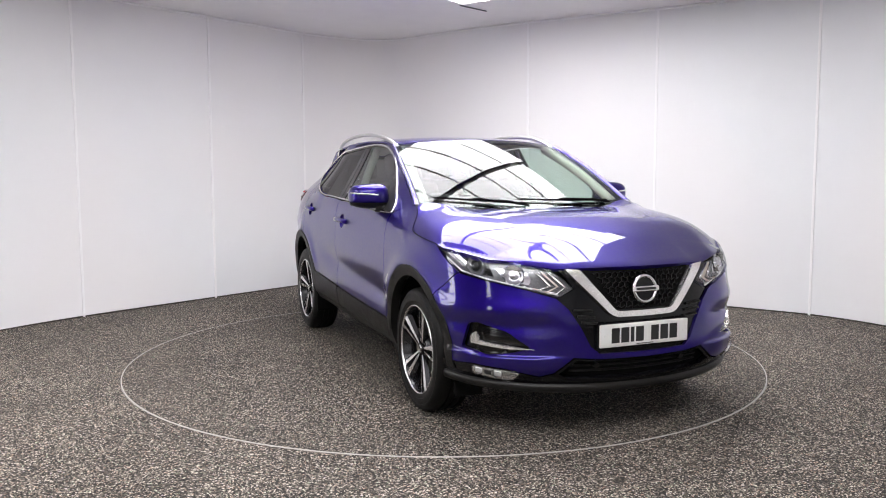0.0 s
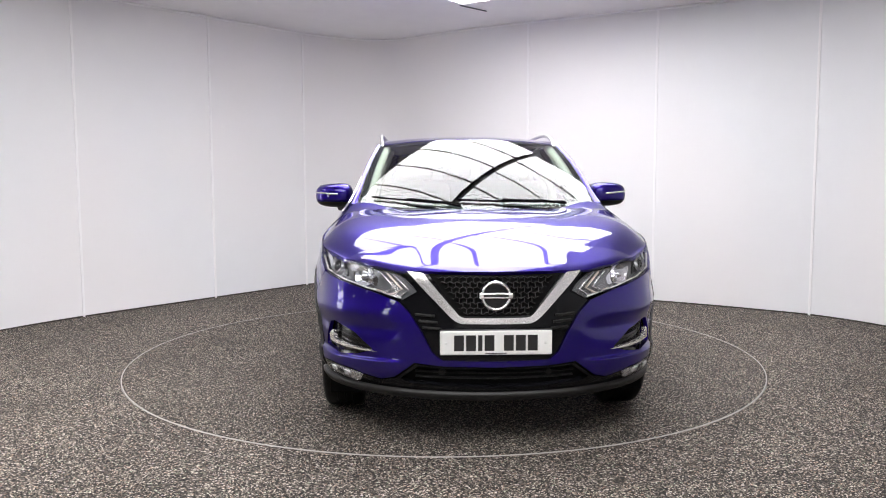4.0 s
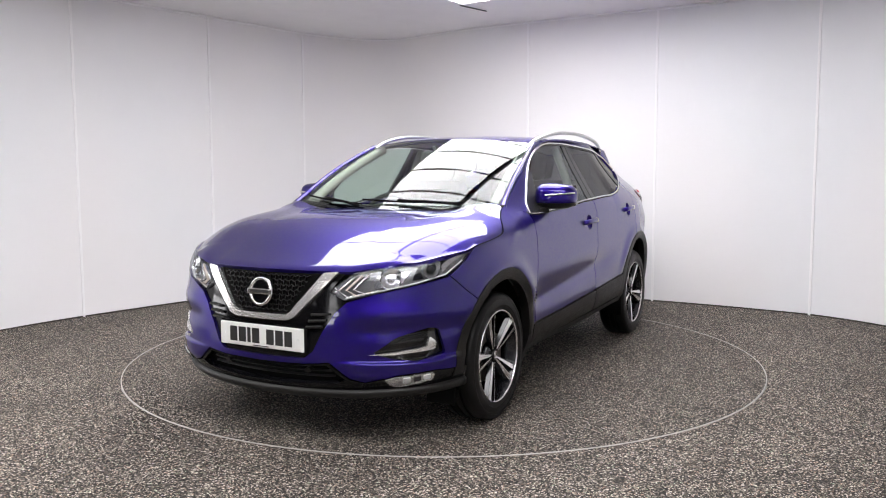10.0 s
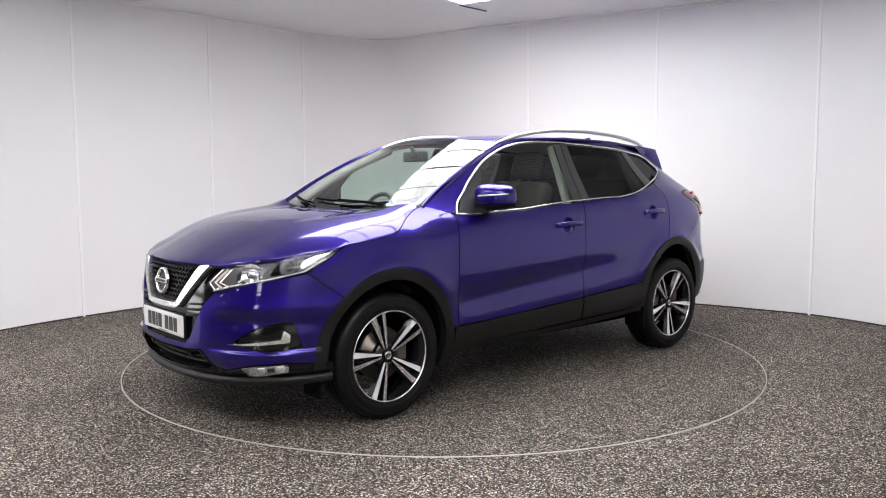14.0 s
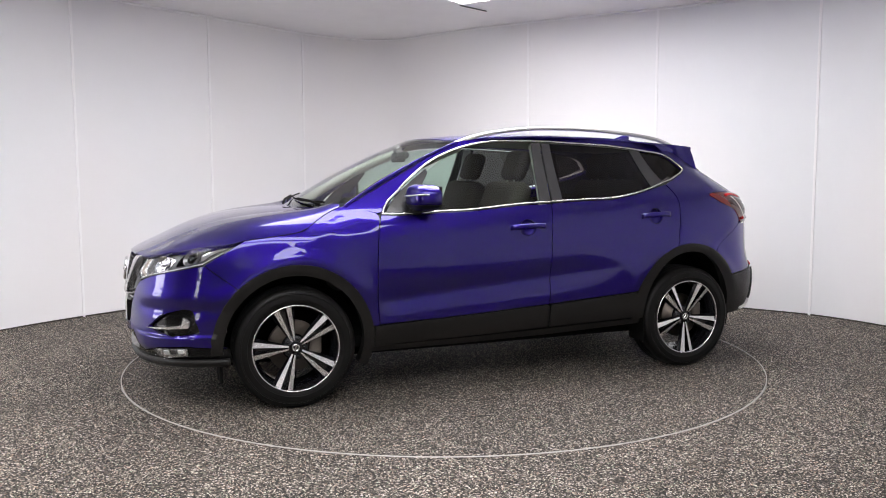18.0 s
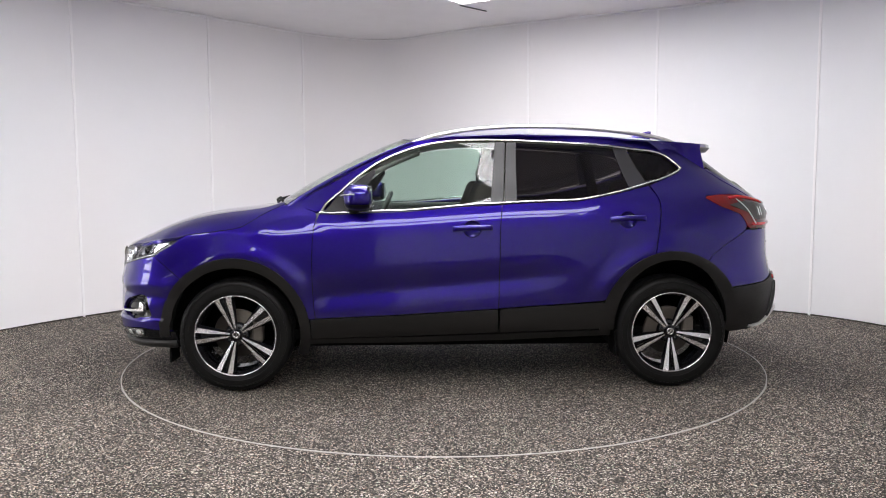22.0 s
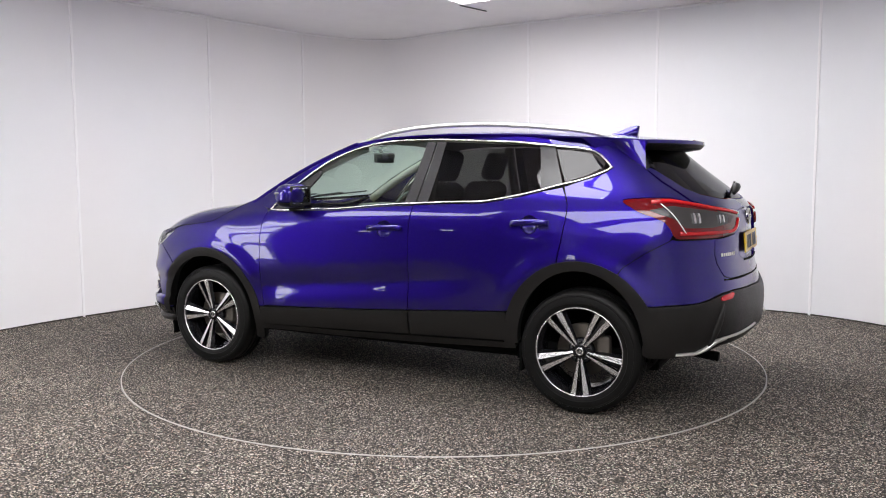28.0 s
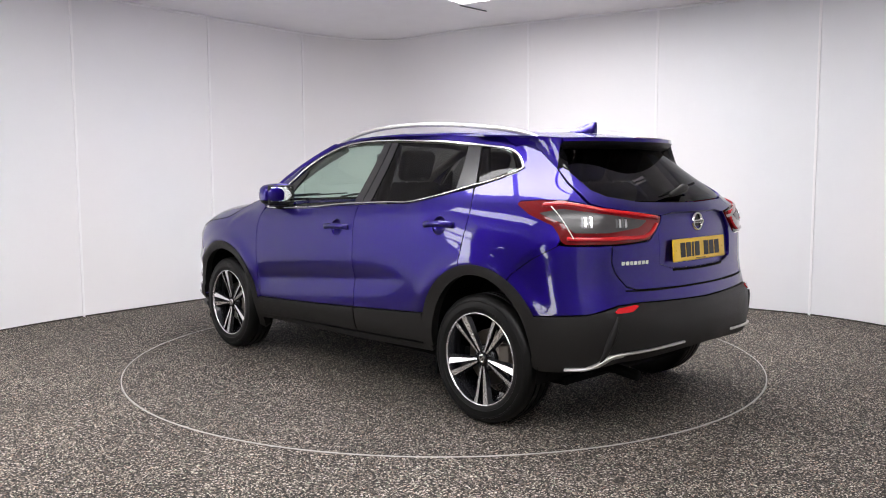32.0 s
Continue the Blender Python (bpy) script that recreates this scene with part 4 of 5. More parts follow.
def grille():
    g = new("grille")
    g.parent = car
    tagged(g, "black mesh grille of small cells inside the chrome V")
    field = [(0, .648), (.155, .650), (.176, .656), (.318, .845), (0, .842)]
    sheet("grille_back", full(field), skin, M_DARK, g, lift=-.009, depth=0)
    # mesh of flat hexagon-like cells: wavy bars
    for i in range(8):
        z = .662 + .0235 * i
        w = .150 + (z - .652) * .70
        n = 2 * int(w / .034) + 1
        pts = [(-w + 2 * w * k / (4 * n), z + .0052 * math.sin(k * math.pi / 2 + i * math.pi)) for k in range(4 * n + 1)]
        strip("grille_bar", pts, skin, .006, .010, M_MESH, g, lift=-.006, smooth_line=False)
    for i in range(7):
        z0 = .662 + .0235 * i
        w = .150 + (z0 - .652) * .70
        k = int(w / .034)
        for j in range(-k, k + 1):
            y = (j + .5 * (i % 2)) * .034 * 1.0
            if abs(y) > w:
                continue
            vs = []
            for zz in (z0, z0 + .0235):
                for dy in (-.002, .002):
                    p = skin(np.array([y + dy]), np.array([zz]))[0]
                    vs += [p + np.array((-.012, 0, 0)), p + np.array((.000, 0, 0))]
            obj("grille_web", vs, [(0, 1, 5, 4), (1, 3, 7, 5), (3, 2, 6, 7)], M_MESH, g, smooth=False)
    # round emblem: plain ring and bar
    em = new("emblem")
    em.parent = car
    tagged(em, "round chrome emblem with a plain cross bar")
    emblem(em, Matrix.Translation((2.194, 0, .744)) @ Matrix.Rotation(radians(-7), 4, "Y"), .072)


def emblem(root, m, r):
    """Ring and bar in the plane x = 0, facing +x."""
    k = 40
    vs, fs = lathe([(r * .76, -.002), (r * .78, .008), (r * .88, .013), (r * .97, .009), (r, -.002)], k)
    # the turned axis y becomes x
    obj("ring", [m @ Vector((y, x, z)) for x, y, z in vs], fs, M_CHROME, root)
    vs, fs = lathe([(.0005, .002), (r * .78, .001)], k)
    obj("disc", [m @ Vector((y, x, z)) for x, y, z in vs], fs, M_GLOSSBLACK, root)
    part("bar", box(0, .015, -r * 1.08, r * 1.08, -r * .19, r * .19, .004, 2, m), M_CHROME, root)
    part("bar_inlay", box(.0135, .0165, -r * .80, r * .80, -r * .085, r * .085, .001, 1, m), M_BAR, root)


def headlamps():
    out = [(.362, .755), (.470, .848), (.62, .868), (.79, .898), (.93, .922), (1.082, .940), (1.045, .893), (.955, .828), (.79, .792), (.63, .761), (.440, .718)]
    for m in SIDES:
        h = new("headlight")
        h.parent = car
        tagged(h, "swept-back clear headlight with projector and angular light guides")
        sheet("housing", out, skin, M_BEZEL, h, lift=-.030, depth=0, mirror=m, r=.01, grid=.03)
        # nested angular light guides near the grille
        for k, mt in enumerate((M_BRIGHT, M_AMBER, M_BRIGHT)):
            strip("light_guide", [(.492 + .030 * k, .838 + .003 * k), (.412 + .036 * k, .766 + .003 * k), (.455 + .045 * k, .735 + .008 * k), (.53 + .045 * k, .750 + .010 * k)], skin, .009, .012, mt, h, lift=-.020, mirror=m, smooth_line=False)
        # main bowl
        for s, z, ra, deep in ((.660, .822, .040, .022), (.852, .862, .036, .024)):
            ring = [(s + ra * math.cos(a), z + ra * .95 * math.sin(a)) for a in (2 * math.pi * i / 28 for i in range(28))]

            def bowl(A, B, s=s, z=z, ra=ra, deep=deep):
                q = np.clip(1 - ((np.asarray(A) - s) ** 2 + (np.asarray(B) - z) ** 2) / ra ** 2, 0, 1)
                P = skin(A, B)
                return P - np.stack([deep * q * .8, deep * q * .6 * np.sign(P[..., 1]), 0 * q], -1)
            sheet("bowl", ring, bowl, M_REFLECTOR if s < .8 else M_BEZEL, h, lift=-.012, depth=.014, mirror=m, grid=.01)
            c = skin(np.array([s]), np.array([z]))[0]
            n = normals_of(skin, np.array([s]), np.array([z]), None)[0]
            c = c - n * .030
            bm = bmesh.new()
            bmesh.ops.create_uvsphere(bm, u_segments=20, v_segments=12, radius=ra * (.72 if s > .8 else .45))
            for v in bm.verts:
                v.co = Vector((v.co.x + c[0], v.co.y + c[1], v.co.z + c[2]))
                if m:
                    v.co.y *= -1
            if m:
                bmesh.ops.reverse_faces(bm, faces=bm.faces)
            part("projector", bm, M_GLOSSBLACK if s > .8 else M_REFLECTOR, h, "round projector lens", True)
        cell = [(.585, .775), (.72, .800), (.745, .862), (.600, .842), (.575, .81)]
        sheet("reflector", cell, skin, M_REFLECTOR, h, lift=-.026, depth=.004, mirror=m, r=.012, grid=.02)
        wing = [(.925, .845), (.965, .885), (1.05, .928), (.945, .912), (.905, .88)]
        sheet("indicator", wing, skin, M_REFLECTOR, h, lift=-.022, depth=.008, mirror=m, r=.008, grid=.02)
        dark = [(.765, .812), (.90, .835), (.915, .875), (.905, .905), (.78, .882)]
        sheet("bezel", dark, skin, M_GLOSSBLACK, h, lift=-.024, depth=.004, mirror=m, r=.01, grid=.02)
        strip("light_strip", [(.450, .728), (.63, .768), (.79, .800), (.94, .833), (1.03, .893)], skin, .006, .006, M_PLATEW, h, lift=-.012, mirror=m, smooth_line=False)
        sheet("cover", out, skin, M_LENS, h, "clear polycarbonate cover", lift=.002, depth=.03, mirror=m, r=.01, grid=.03, gap=.002)


def upper_body():
    # bonnet: one sheet in plan
    edge = [(2.168, 0), (2.160, .12), (2.146, .25), (2.122, .36), (2.089, 0.462), (2.016, 0.598), (1.892, 0.732), (1.765, 0.815), (1.672, 0.852), (1.588, 0.867), (1.434, 0.879), (1.292, 0.869), (1.235, 0.849), (1.170, 0.807), (1.110, 0.778), (1.050, 0.760),
            (1.028, .735), (1.05, .68), (1.08, .60), (1.14, .45), (1.175, .25), (1.185, 0)]
    full = edge + [(x, -y) for x, y in edge[-2:0:-1]]
    sheet("bonnet", full, bonnet, M_PAINT, car, "blue bonnet with two raised creases", depth=.02, gap=.002, grid=.016, out=(0, 0, 1), r=[.02] * len(full))
    sheet("cowl", [(1.20, -.70), (1.27, 0), (1.20, .70), (1.0, .715), (1.10, 0), (1.0, -.715)], lambda x, y: bonnet(x, y) - np.array((0, 0, .030)), M_CLAD, car, "black cowl under the windscreen", depth=0, out=(0, 0, 1))
    sheet("windscreen", [(-1, 0), (1, 0), (1, 1), (-1, 1)], screen, M_SCREEN, car, "large clear windscreen", depth=0, out=(1, 0, 1), scale=(.65, .95), grid=.05).visible_shadow = False
    for a0, a1, v0, v1 in ((-1, -.945, 0, 1), (.945, 1, 0, 1), (-.945, .945, .965, 1), (-.945, .945, 0, .045)):
        sheet("screen_border", [(a0, v0), (a1, v0), (a1, v1), (a0, v1)], screen, M_GLOSSBLACK, car, "black screen border", lift=-.004, depth=0, out=(1, 0, 1), scale=(.65, .95), grid=.05)
    sheet("roof", [(-1, .005), (1, .005), (1, .80), (-1, .80)], roof, M_PAINT, car, "blue roof", depth=.01, out=(0, 0, 1), scale=(.6, 2.1), grid=.05)
    for m in SIDES:
        # roof rail: a flattened bar arching over the roof's edge
        rail = new("roof_rail")
        rail.parent = car
        tagged(rail, "polished silver roof rail")
        pts = [(.262, .596, 1.496), (.17, .602, 1.530), (.05, .608, 1.558), (-.10, .614, 1.581), (-.30, .618, 1.597), (-.55, .618, 1.600), (-.8, .609, 1.591), (-1.05, .590, 1.570), (-1.25, .562, 1.544), (-1.37, .536, 1.517), (-1.45, .515, 1.486)]
        line = curve_through([Vector(p) for p in pts], 5)
        vs, fs = pipe(line, .0125, 10)
        sg = -1 if m else 1
        obj("bar", [(x, y * sg, z) for x, y, z in vs], fs if not m else [f[::-1] for f in fs], M_SATIN, rail)
    # fin aerial
    fin = [(-1.20, 1.552), (-1.27, 1.563), (-1.35, 1.592), (-1.400, 1.604), (-1.418, 1.601), (-1.405, 1.540), (-1.20, 1.545)]
    vs, n = [], len(fin)
    for k, w in ((0, .028), (1, .010), (2, .010), (3, .010), (4, .010), (5, .032), (6, .034)):
        x, z = fin[k]
        vs += [(x, w * (1 - max(0, (z - 1.555)) * 8), z), (x, -w * (1 - max(0, (z - 1.555)) * 8), z)]
    fs = [tuple(2 * i for i in range(n)), tuple(2 * i + 1 for i in range(n))[::-1]] + [(2 * i, 2 * i + 1, 2 * ((i + 1) % n) + 1, 2 * ((i + 1) % n)) for i in range(n)]
    obj("aerial_fin", vs, fs, M_PAINT, car, label="blue shark-fin aerial")
    for m in SIDES:
        mirror_unit(m)
    wipers()


def mirror_unit(m):
    r = new("wing_mirror")
    r.parent = car
    tagged(r, "blue wing mirror on a black foot")
    sg = -1 if m else 1

    def blob(z0, z1, grow=0.0):
        vs, fs = [], []
        nu, nv = 28, 18
        for i in range(nu):
            for j in range(nv + 1):
                a, b = 2 * math.pi * i / nu, -math.pi / 2 + math.pi * j / nv
                ca, sa, cb, sb = math.cos(a), math.sin(a), math.cos(b), math.sin(b)
                p = lambda c, e: math.copysign(abs(c) ** e, c)
                x, y, z = .098 * p(cb, .55) * p(ca, .75), .122 * p(cb, .55) * p(sa, .65), .080 * p(sb, .70)
                # blunt back, rounded nose, slimmer outer end
                x *= 1.0 if x > 0 else .72
                k = (y / .122 + 1) / 2
                z *= 1.05 - .16 * k
                x -= .030 * k
                z = min(max(z, z0), z1)
                vs.append((.578 + x * (1 + grow), sg * (.900 + y * (1 + grow)), 1.172 + z * (1 + grow)))
        w = nv + 1
        for i in range(nu):
            for j in range(nv):
                q = (i * w + j, ((i + 1) % nu) * w + j, ((i + 1) % nu) * w + j + 1, i * w + j + 1)
                fs.append(q if not m else q[::-1])
        return vs, fs
    obj("shell", *blob(-.042, .2), M_PAINT, r)
    obj("base", *blob(-.2, -.040, -.015), M_CLAD, r, label="black lower shell")
    pts = [(.680, sg * .87, 1.182), (.668, sg * .93, 1.186), (.630, sg * 1.0, 1.191), (.585, sg * 1.019, 1.193)]
    vs, fs = pipe(curve_through([Vector(p) for p in pts], 5), .0045, 6)
    obj("indicator", vs, fs, M_SATIN, r, label="slim clear indicator strip")
    part("bezel", box(.4985, .512, min(sg * .798, sg * 1.002), max(sg * .798, sg * 1.002), 1.112, 1.238, .006), M_CLAD, r, "black mirror surround")
    part("glass", box(.4955, .500, min(sg * .818, sg * .982), max(sg * .818, sg * .982), 1.126, 1.224, .002), M_MIRROR, r, "mirror glass")
    vs, fs = pipe([(.63, sg * .755, 1.090), (.62, sg * .80, 1.098), (.60, sg * .86, 1.112)], .03, 10, [.036, .030, .040])
    obj("foot", vs, fs, M_CLAD, r)


def wipers():
    for y0, y1 in ((.52, -.12), (-.10, -.62)):
        w = new("front_wiper")
        w.parent = car
        tagged(w, "black windscreen wiper")
        pts = [screen(np.array([y / .70]), np.array([.030 + .010 * k]))[0] + np.array((.008, 0, .012)) for k, y in enumerate(np.linspace(y0, y1, 6))]
        obj("blade", *pipe(pts, .0055, 6), M_DARK, w)
        q = [pts[0] + np.array((.03, 0, -.012)), pts[1] + np.array((.02, 0, .004)), pts[3] + np.array((.006, 0, .008))]
        obj("arm", *pipe(q, .008, 6), M_DARK, w)


def tail_fold(s, z):
    """The tail's skin with a pocket in the bumper's corner and a proud middle."""
    P = skin(s, z)
    d = np.abs(np.asarray(s) - S_END)
    mid = step((.80 - d) / .13)
    return P + np.stack([-.008 * mid * step((np.asarray(z) - .36) / .1) * step((.69 - np.asarray(z)) / .07), 0 * d, 0 * d], -1)


def tail():
    gate = new("tailgate")
    gate.parent = car
    tagged(gate, "blue tailgate with rear window, spoiler and emblem")
    E = S_END
    rec = [(E, .830), (5.35, .835), (5.255, .862), (5.250, 1.015), (5.295, 1.100), (5.39, 1.112), (E, 1.112)]
    g = [(E, .742), (5.4, .742), (5.09, .748), (5.03, .765), (4.975, .83), (4.955, .88), (4.955, .962), (5.05, .968), (5.18, .978), (5.262, 1.062), (5.285, 1.099), (5.10, 1.122), (4.95, 1.142), (4.875, 1.162),
         (4.845, 1.215), (4.815, 1.26), (4.793, 1.332), (4.820, 1.345), (4.850, 1.322), (4.915, 1.228), (4.985, 1.196), (5.17, 1.168), (5.49, 1.160), (E, 1.158)]
    sheet("gate_skin", full(g, E), skin, M_PAINT, gate, gap=.0015, depth=.02, holes=[full(rec, E)])
    sheet("plate_recess", full(rec, E), skin, M_PAINT, gate, "recessed panel round the plate", lift=-.016, depth=-.016)
    back = [(E, 1.165), (5.49, 1.167), (5.17, 1.175), (4.99, 1.203), (4.922, 1.232), (4.858, 1.325), (4.825, 1.40), (4.82, 1.462), (E, 1.472)]
    sheet("rear_window", full(back, E), skin, M_PRIVACY, gate, "dark rear window", lift=-.006, depth=0)
    bump = [(E, .676), (5.4, .680), (5.09, .688), (4.96, .680), (4.865, .654), (4.80, .638), (4.53, .618)] + on_side(ellipse_arch(*REAR_ARCH, .405, .415, 144, 119, 5)) + on_side([(-1.559, .8135), (-1.667, .8905), (-1.786, .9585)])
    bump += [(4.695, .965), (4.725, .960), (4.952, .963), (4.952, .88), (4.972, .828), (5.027, .762), (5.087, .744), (5.4, .735), (E, .735)]
    sheet("rear_bumper", full(bump, E), skin, M_PAINT, car, "blue rear bumper", gap=.0012, depth=.02, grid=.022)
    low = [(E, .44), (5.4, .432), (4.95, .405), (4.85, .372), (4.72, .348), (4.56, .338), (4.51, .36), (4.53, .612), (4.80, .632), (4.868, .648), (4.96, .674), (5.09, .682), (5.4, .674), (E, .670)]
    sheet("lower_bumper", full(low, E), tail_fold, M_CLAD, car, "black plastic rear lower bumper", lift=.005, depth=.05, grid=.025)
    for m in SIDES:
        # black blade beside the window's top corner
        sheet("spoiler_wing", [(4.795, 1.337), (4.822, 1.348), (4.852, 1.330), (4.83, 1.40), (4.825, 1.468), (4.745, 1.470), (4.735, 1.45)], skin, M_GLOSSBLACK, gate, "black spoiler side blade", lift=.003, depth=.01, mirror=m)
        lampc = [(4.700, .984), (4.69, 1.015), (4.655, 1.058), (4.52, 1.107), (4.452, 1.156), (4.475, 1.168), (4.60, 1.175), (4.75, 1.175), (4.86, 1.153), (4.95, 1.135), (5.10, 1.116), (5.275, 1.094), (5.255, 1.065), (5.175, .985), (5.05, .975), (4.95, .970), (4.725, .968)]
        lp = new("tail_light")
        lp.parent = car
        tagged(lp, "wraparound red tail light with smoked centre")
        sheet("lens", lampc, skin, M_REDLENS, lp, lift=.004, depth=.03, mirror=m, r=.012, grid=.025, dome=.010)
        grey = [(4.585, 1.112), (4.72, 1.132), (4.93, 1.106), (5.155, 1.076), (5.10, 1.045), (4.93, 1.022), (4.765, 1.022), (4.725, 1.062)]
        sheet("smoked_window", grey, skin, M_SMOKE, lp, "smoked clear window", lift=.013, depth=.012, mirror=m, r=.012, grid=.025, dome=.004)
        for a, b, c, d in ((4.80, 4.855, 1.045, 1.095), (4.965, 5.03, 1.045, 1.085)):
            for k in range(4):
                q = a + (b - a) * k / 4
                sheet("bulb_cell", [(q + .001, c), (q + .012, c + .002), (q + .012, d - .003), (q + .001, d)], skin, M_REFLECTOR if k % 2 else M_BEZEL, lp, "clear lamp cell", lift=.017 + .002 * (k % 2), depth=.004, mirror=m, grid=.02)
        strip("light_bar", [(4.62, 1.150), (4.75, 1.155), (4.95, 1.122), (5.10, 1.105), (5.235, 1.088)], skin, .019, .007, M_REDBRIGHT, lp, "bright red light bar", lift=.012, mirror=m)
        strip("light_bar", [(4.735, .995), (4.85, .994), (5.0, .997), (5.155, 1.005), (5.225, 1.06)], skin, .019, .007, M_REDBRIGHT, lp, "bright red light bar", lift=.012, mirror=m)
        strip("light_divider", [(4.665, 1.140), (4.70, 1.095), (4.735, 1.045), (4.765, .995)], skin, .005, .003, M_PLATEW, lp, "slim white divider", lift=.018, mirror=m)
        strip("bumper_ridge", [(4.938, .628), (4.925, .580), (4.905, .520), (4.882, .450), (4.862, .400)], tail_fold, .036, .012, M_CLAD, car, "raised corner ridge", lift=.006, mirror=m, taper=True)
        strip("skid_trim", [(4.70, .366), (4.80, .374), (4.85, .395), (4.905, .436), (4.96, .450), (5.15, .460), (5.37, .470)], tail_fold, .012, .010, M_SATIN, car, "satin silver skid trim", lift=.012, mirror=m)
        sheet("skid_blade", [(4.70, .358), (4.80, .362), (4.865, .386), (4.915, .424), (4.975, .438), (4.965, .455), (4.90, .444), (4.845, .402), (4.80, .380), (4.70, .372)], tail_fold, M_SATIN, car, "satin silver skid corner", lift=.012, depth=.012, mirror=m, grid=.015)
        sheet("rear_reflector", [(4.93, .650), (4.95, .664), (5.045, .676), (5.065, .668), (5.02, .645), (4.94, .640)], tail_fold, M_REDBRIGHT, car, "red bumper reflector", lift=.014, depth=.008, mirror=m, r=.006, grid=.015)
    # lettering bars on the tailgate: plain blocks
    for k in range(7):
        s = 5.005 + .0245 * k
        sheet("badge_bar", [(s, .868), (s + .019, .868), (s + .019, .886), (s, .886)], skin, M_CHROME, gate, lift=.003, depth=.004, grid=.012, r=.004)
    em = new("emblem")
    em.parent = gate
    tagged(em, "round chrome emblem with a plain cross bar")
    emblem(em, Matrix.Translation((-2.063, 0, 1.058)) @ Matrix.Rotation(math.pi, 4, "Z") @ Matrix.Rotation(radians(-4), 4, "Y"), .048)
    # spoiler: a thick blade behind the roof
    vs, fs = [], []
    cols = np.linspace(-1, 1, 25)
    for a in cols:
        top = roof(np.array([a] * 6), np.array([.80, .85, .90, .95, .985, 1.0]))
        for p in top:
            vs.append(p)
        t = top[-1]
        vs += [t + np.array((-.003, 0, -.020)), t + np.array((.022, 0, -.046)), t + np.array((.12, 0, -.050 - .02 * abs(a))), top[1] + np.array((-.03, 0, -.085))]
    k = 10
    for i in range(len(cols) - 1):
        fs += [(i * k + q, i * k + q + 1, (i + 1) * k + q + 1, (i + 1) * k + q) for q in range(k - 1)]
    fs += [tuple(range(k)), tuple(range((len(cols) - 1) * k, len(cols) * k))[::-1]]
    bm = bmesh.new()
    bv = [bm.verts.new(v) for v in vs]
    for f in fs:
        bm.faces.new([bv[i] for i in f])
    bmesh.ops.recalc_face_normals(bm, faces=bm.faces)
    bm.faces.index_update()
    bm.faces.ensure_lookup_table()
    under = [f for f in bm.faces if f.normal.z < -.15 or f.calc_center_median().x > -1.0]
    keep = bm.copy()
    idx = {f.index for f in under}
    keep.faces.ensure_lookup_table()
    bmesh.ops.delete(keep, geom=[keep.faces[i] for i in sorted(idx)], context="FACES")
    bmesh.ops.delete(bm, geom=[f for f in bm.faces if f.index not in idx], context="FACES")
    sp = part("spoiler", keep, M_PAINT, gate, "blue roof spoiler", True)
    sp.data.set_sharp_from_angle(angle=radians(40))
    part("spoiler_underside", bm, M_CLAD, gate, "black underside of the spoiler", True)
    # cheeks from the spoiler's sides down to the pillars, and gloss black blades behind them
    foot = np.array([(4.60, 1.504), (4.70, 1.480), (4.728, 1.440), (4.765, 1.375), (4.787, 1.332)])
    us = np.array([.80, .86, .92, .965, .995])
    for m in SIDES:
        top, low = roof(np.ones(5), us) + np.array((0, .002, -.006)), skin(foot[:, 0], foot[:, 1])
        mid = (top + low) / 2 + np.array((0, .004, 0))
        vs = np.concatenate([top, mid, low]) * (1, -1 if m else 1, 1)
        fs = [(5 * r + i, 5 * r + i + 1, 5 * r + i + 6, 5 * r + i + 5) for r in range(2) for i in range(4)]
        obj("spoiler_cheek", vs, fs if m else [f[::-1] for f in fs], M_PAINT, gate, label="blue spoiler side")
        rim = np.array([top[4], mid[4], low[4]])
        glassy = skin(np.array([4.90, 4.885, 4.852]), np.array([1.452, 1.39, 1.330])) + np.array((-.004, 0, 0))
        vs = np.concatenate([rim, (rim + glassy) / 2 + np.array((.006, 0, 0)), glassy]) * (1, -1 if m else 1, 1)
        fs = [(3 * r + i, 3 * r + i + 1, 3 * r + i + 4, 3 * r + i + 3) for r in range(2) for i in range(2)]
        obj("spoiler_blade", vs, fs if m else [f[::-1] for f in fs], M_GLOSSBLACK, gate, label="gloss black blade beside the window")
    end = roof(np.linspace(-.26, .26, 9), np.full(9, .985))
    obj("brake_light", *pipe([p + np.array((-.012, 0, -.006)) for p in end], .008, 6), M_REDLENS, gate, label="high red brake light")
    w = new("rear_wiper")
    w.parent = gate
    tagged(w, "black rear wiper")
    a = skin(np.array([E + .04]), np.array([1.222]))[0] + np.array((-.030, 0, .012))
    b = skin(np.array([E - .19]), np.array([1.186]))[0] + np.array((-.024, 0, .010))
    obj("arm", *pipe([a, a * .7 + b * .3 + np.array((-.012, 0, .006)), (a + b) / 2 + np.array((-.010, 0, .004)), b], .014, 8, [.014, .026, .022, .012]), M_CLAD, w)
    obj("blade", *pipe([a + np.array((.012, -.10, .02)), b + np.array((.012, .08, -.004))], .007, 6), M_DARK, w)
    strip("gate_grip", [(5.36, .826), (5.6, .822), (5.85, .826)], skin, .012, .004, M_DARK, gate, lift=.0)
    # near-black strip paints the shadow in the gap under the gate
    strip("gate_gap", [(5.02, .745), (5.2, .738), (5.6, .737), (6.0, .738), (6.2, .745)], skin, .007, .003, M_DARK, gate, lift=-.001)


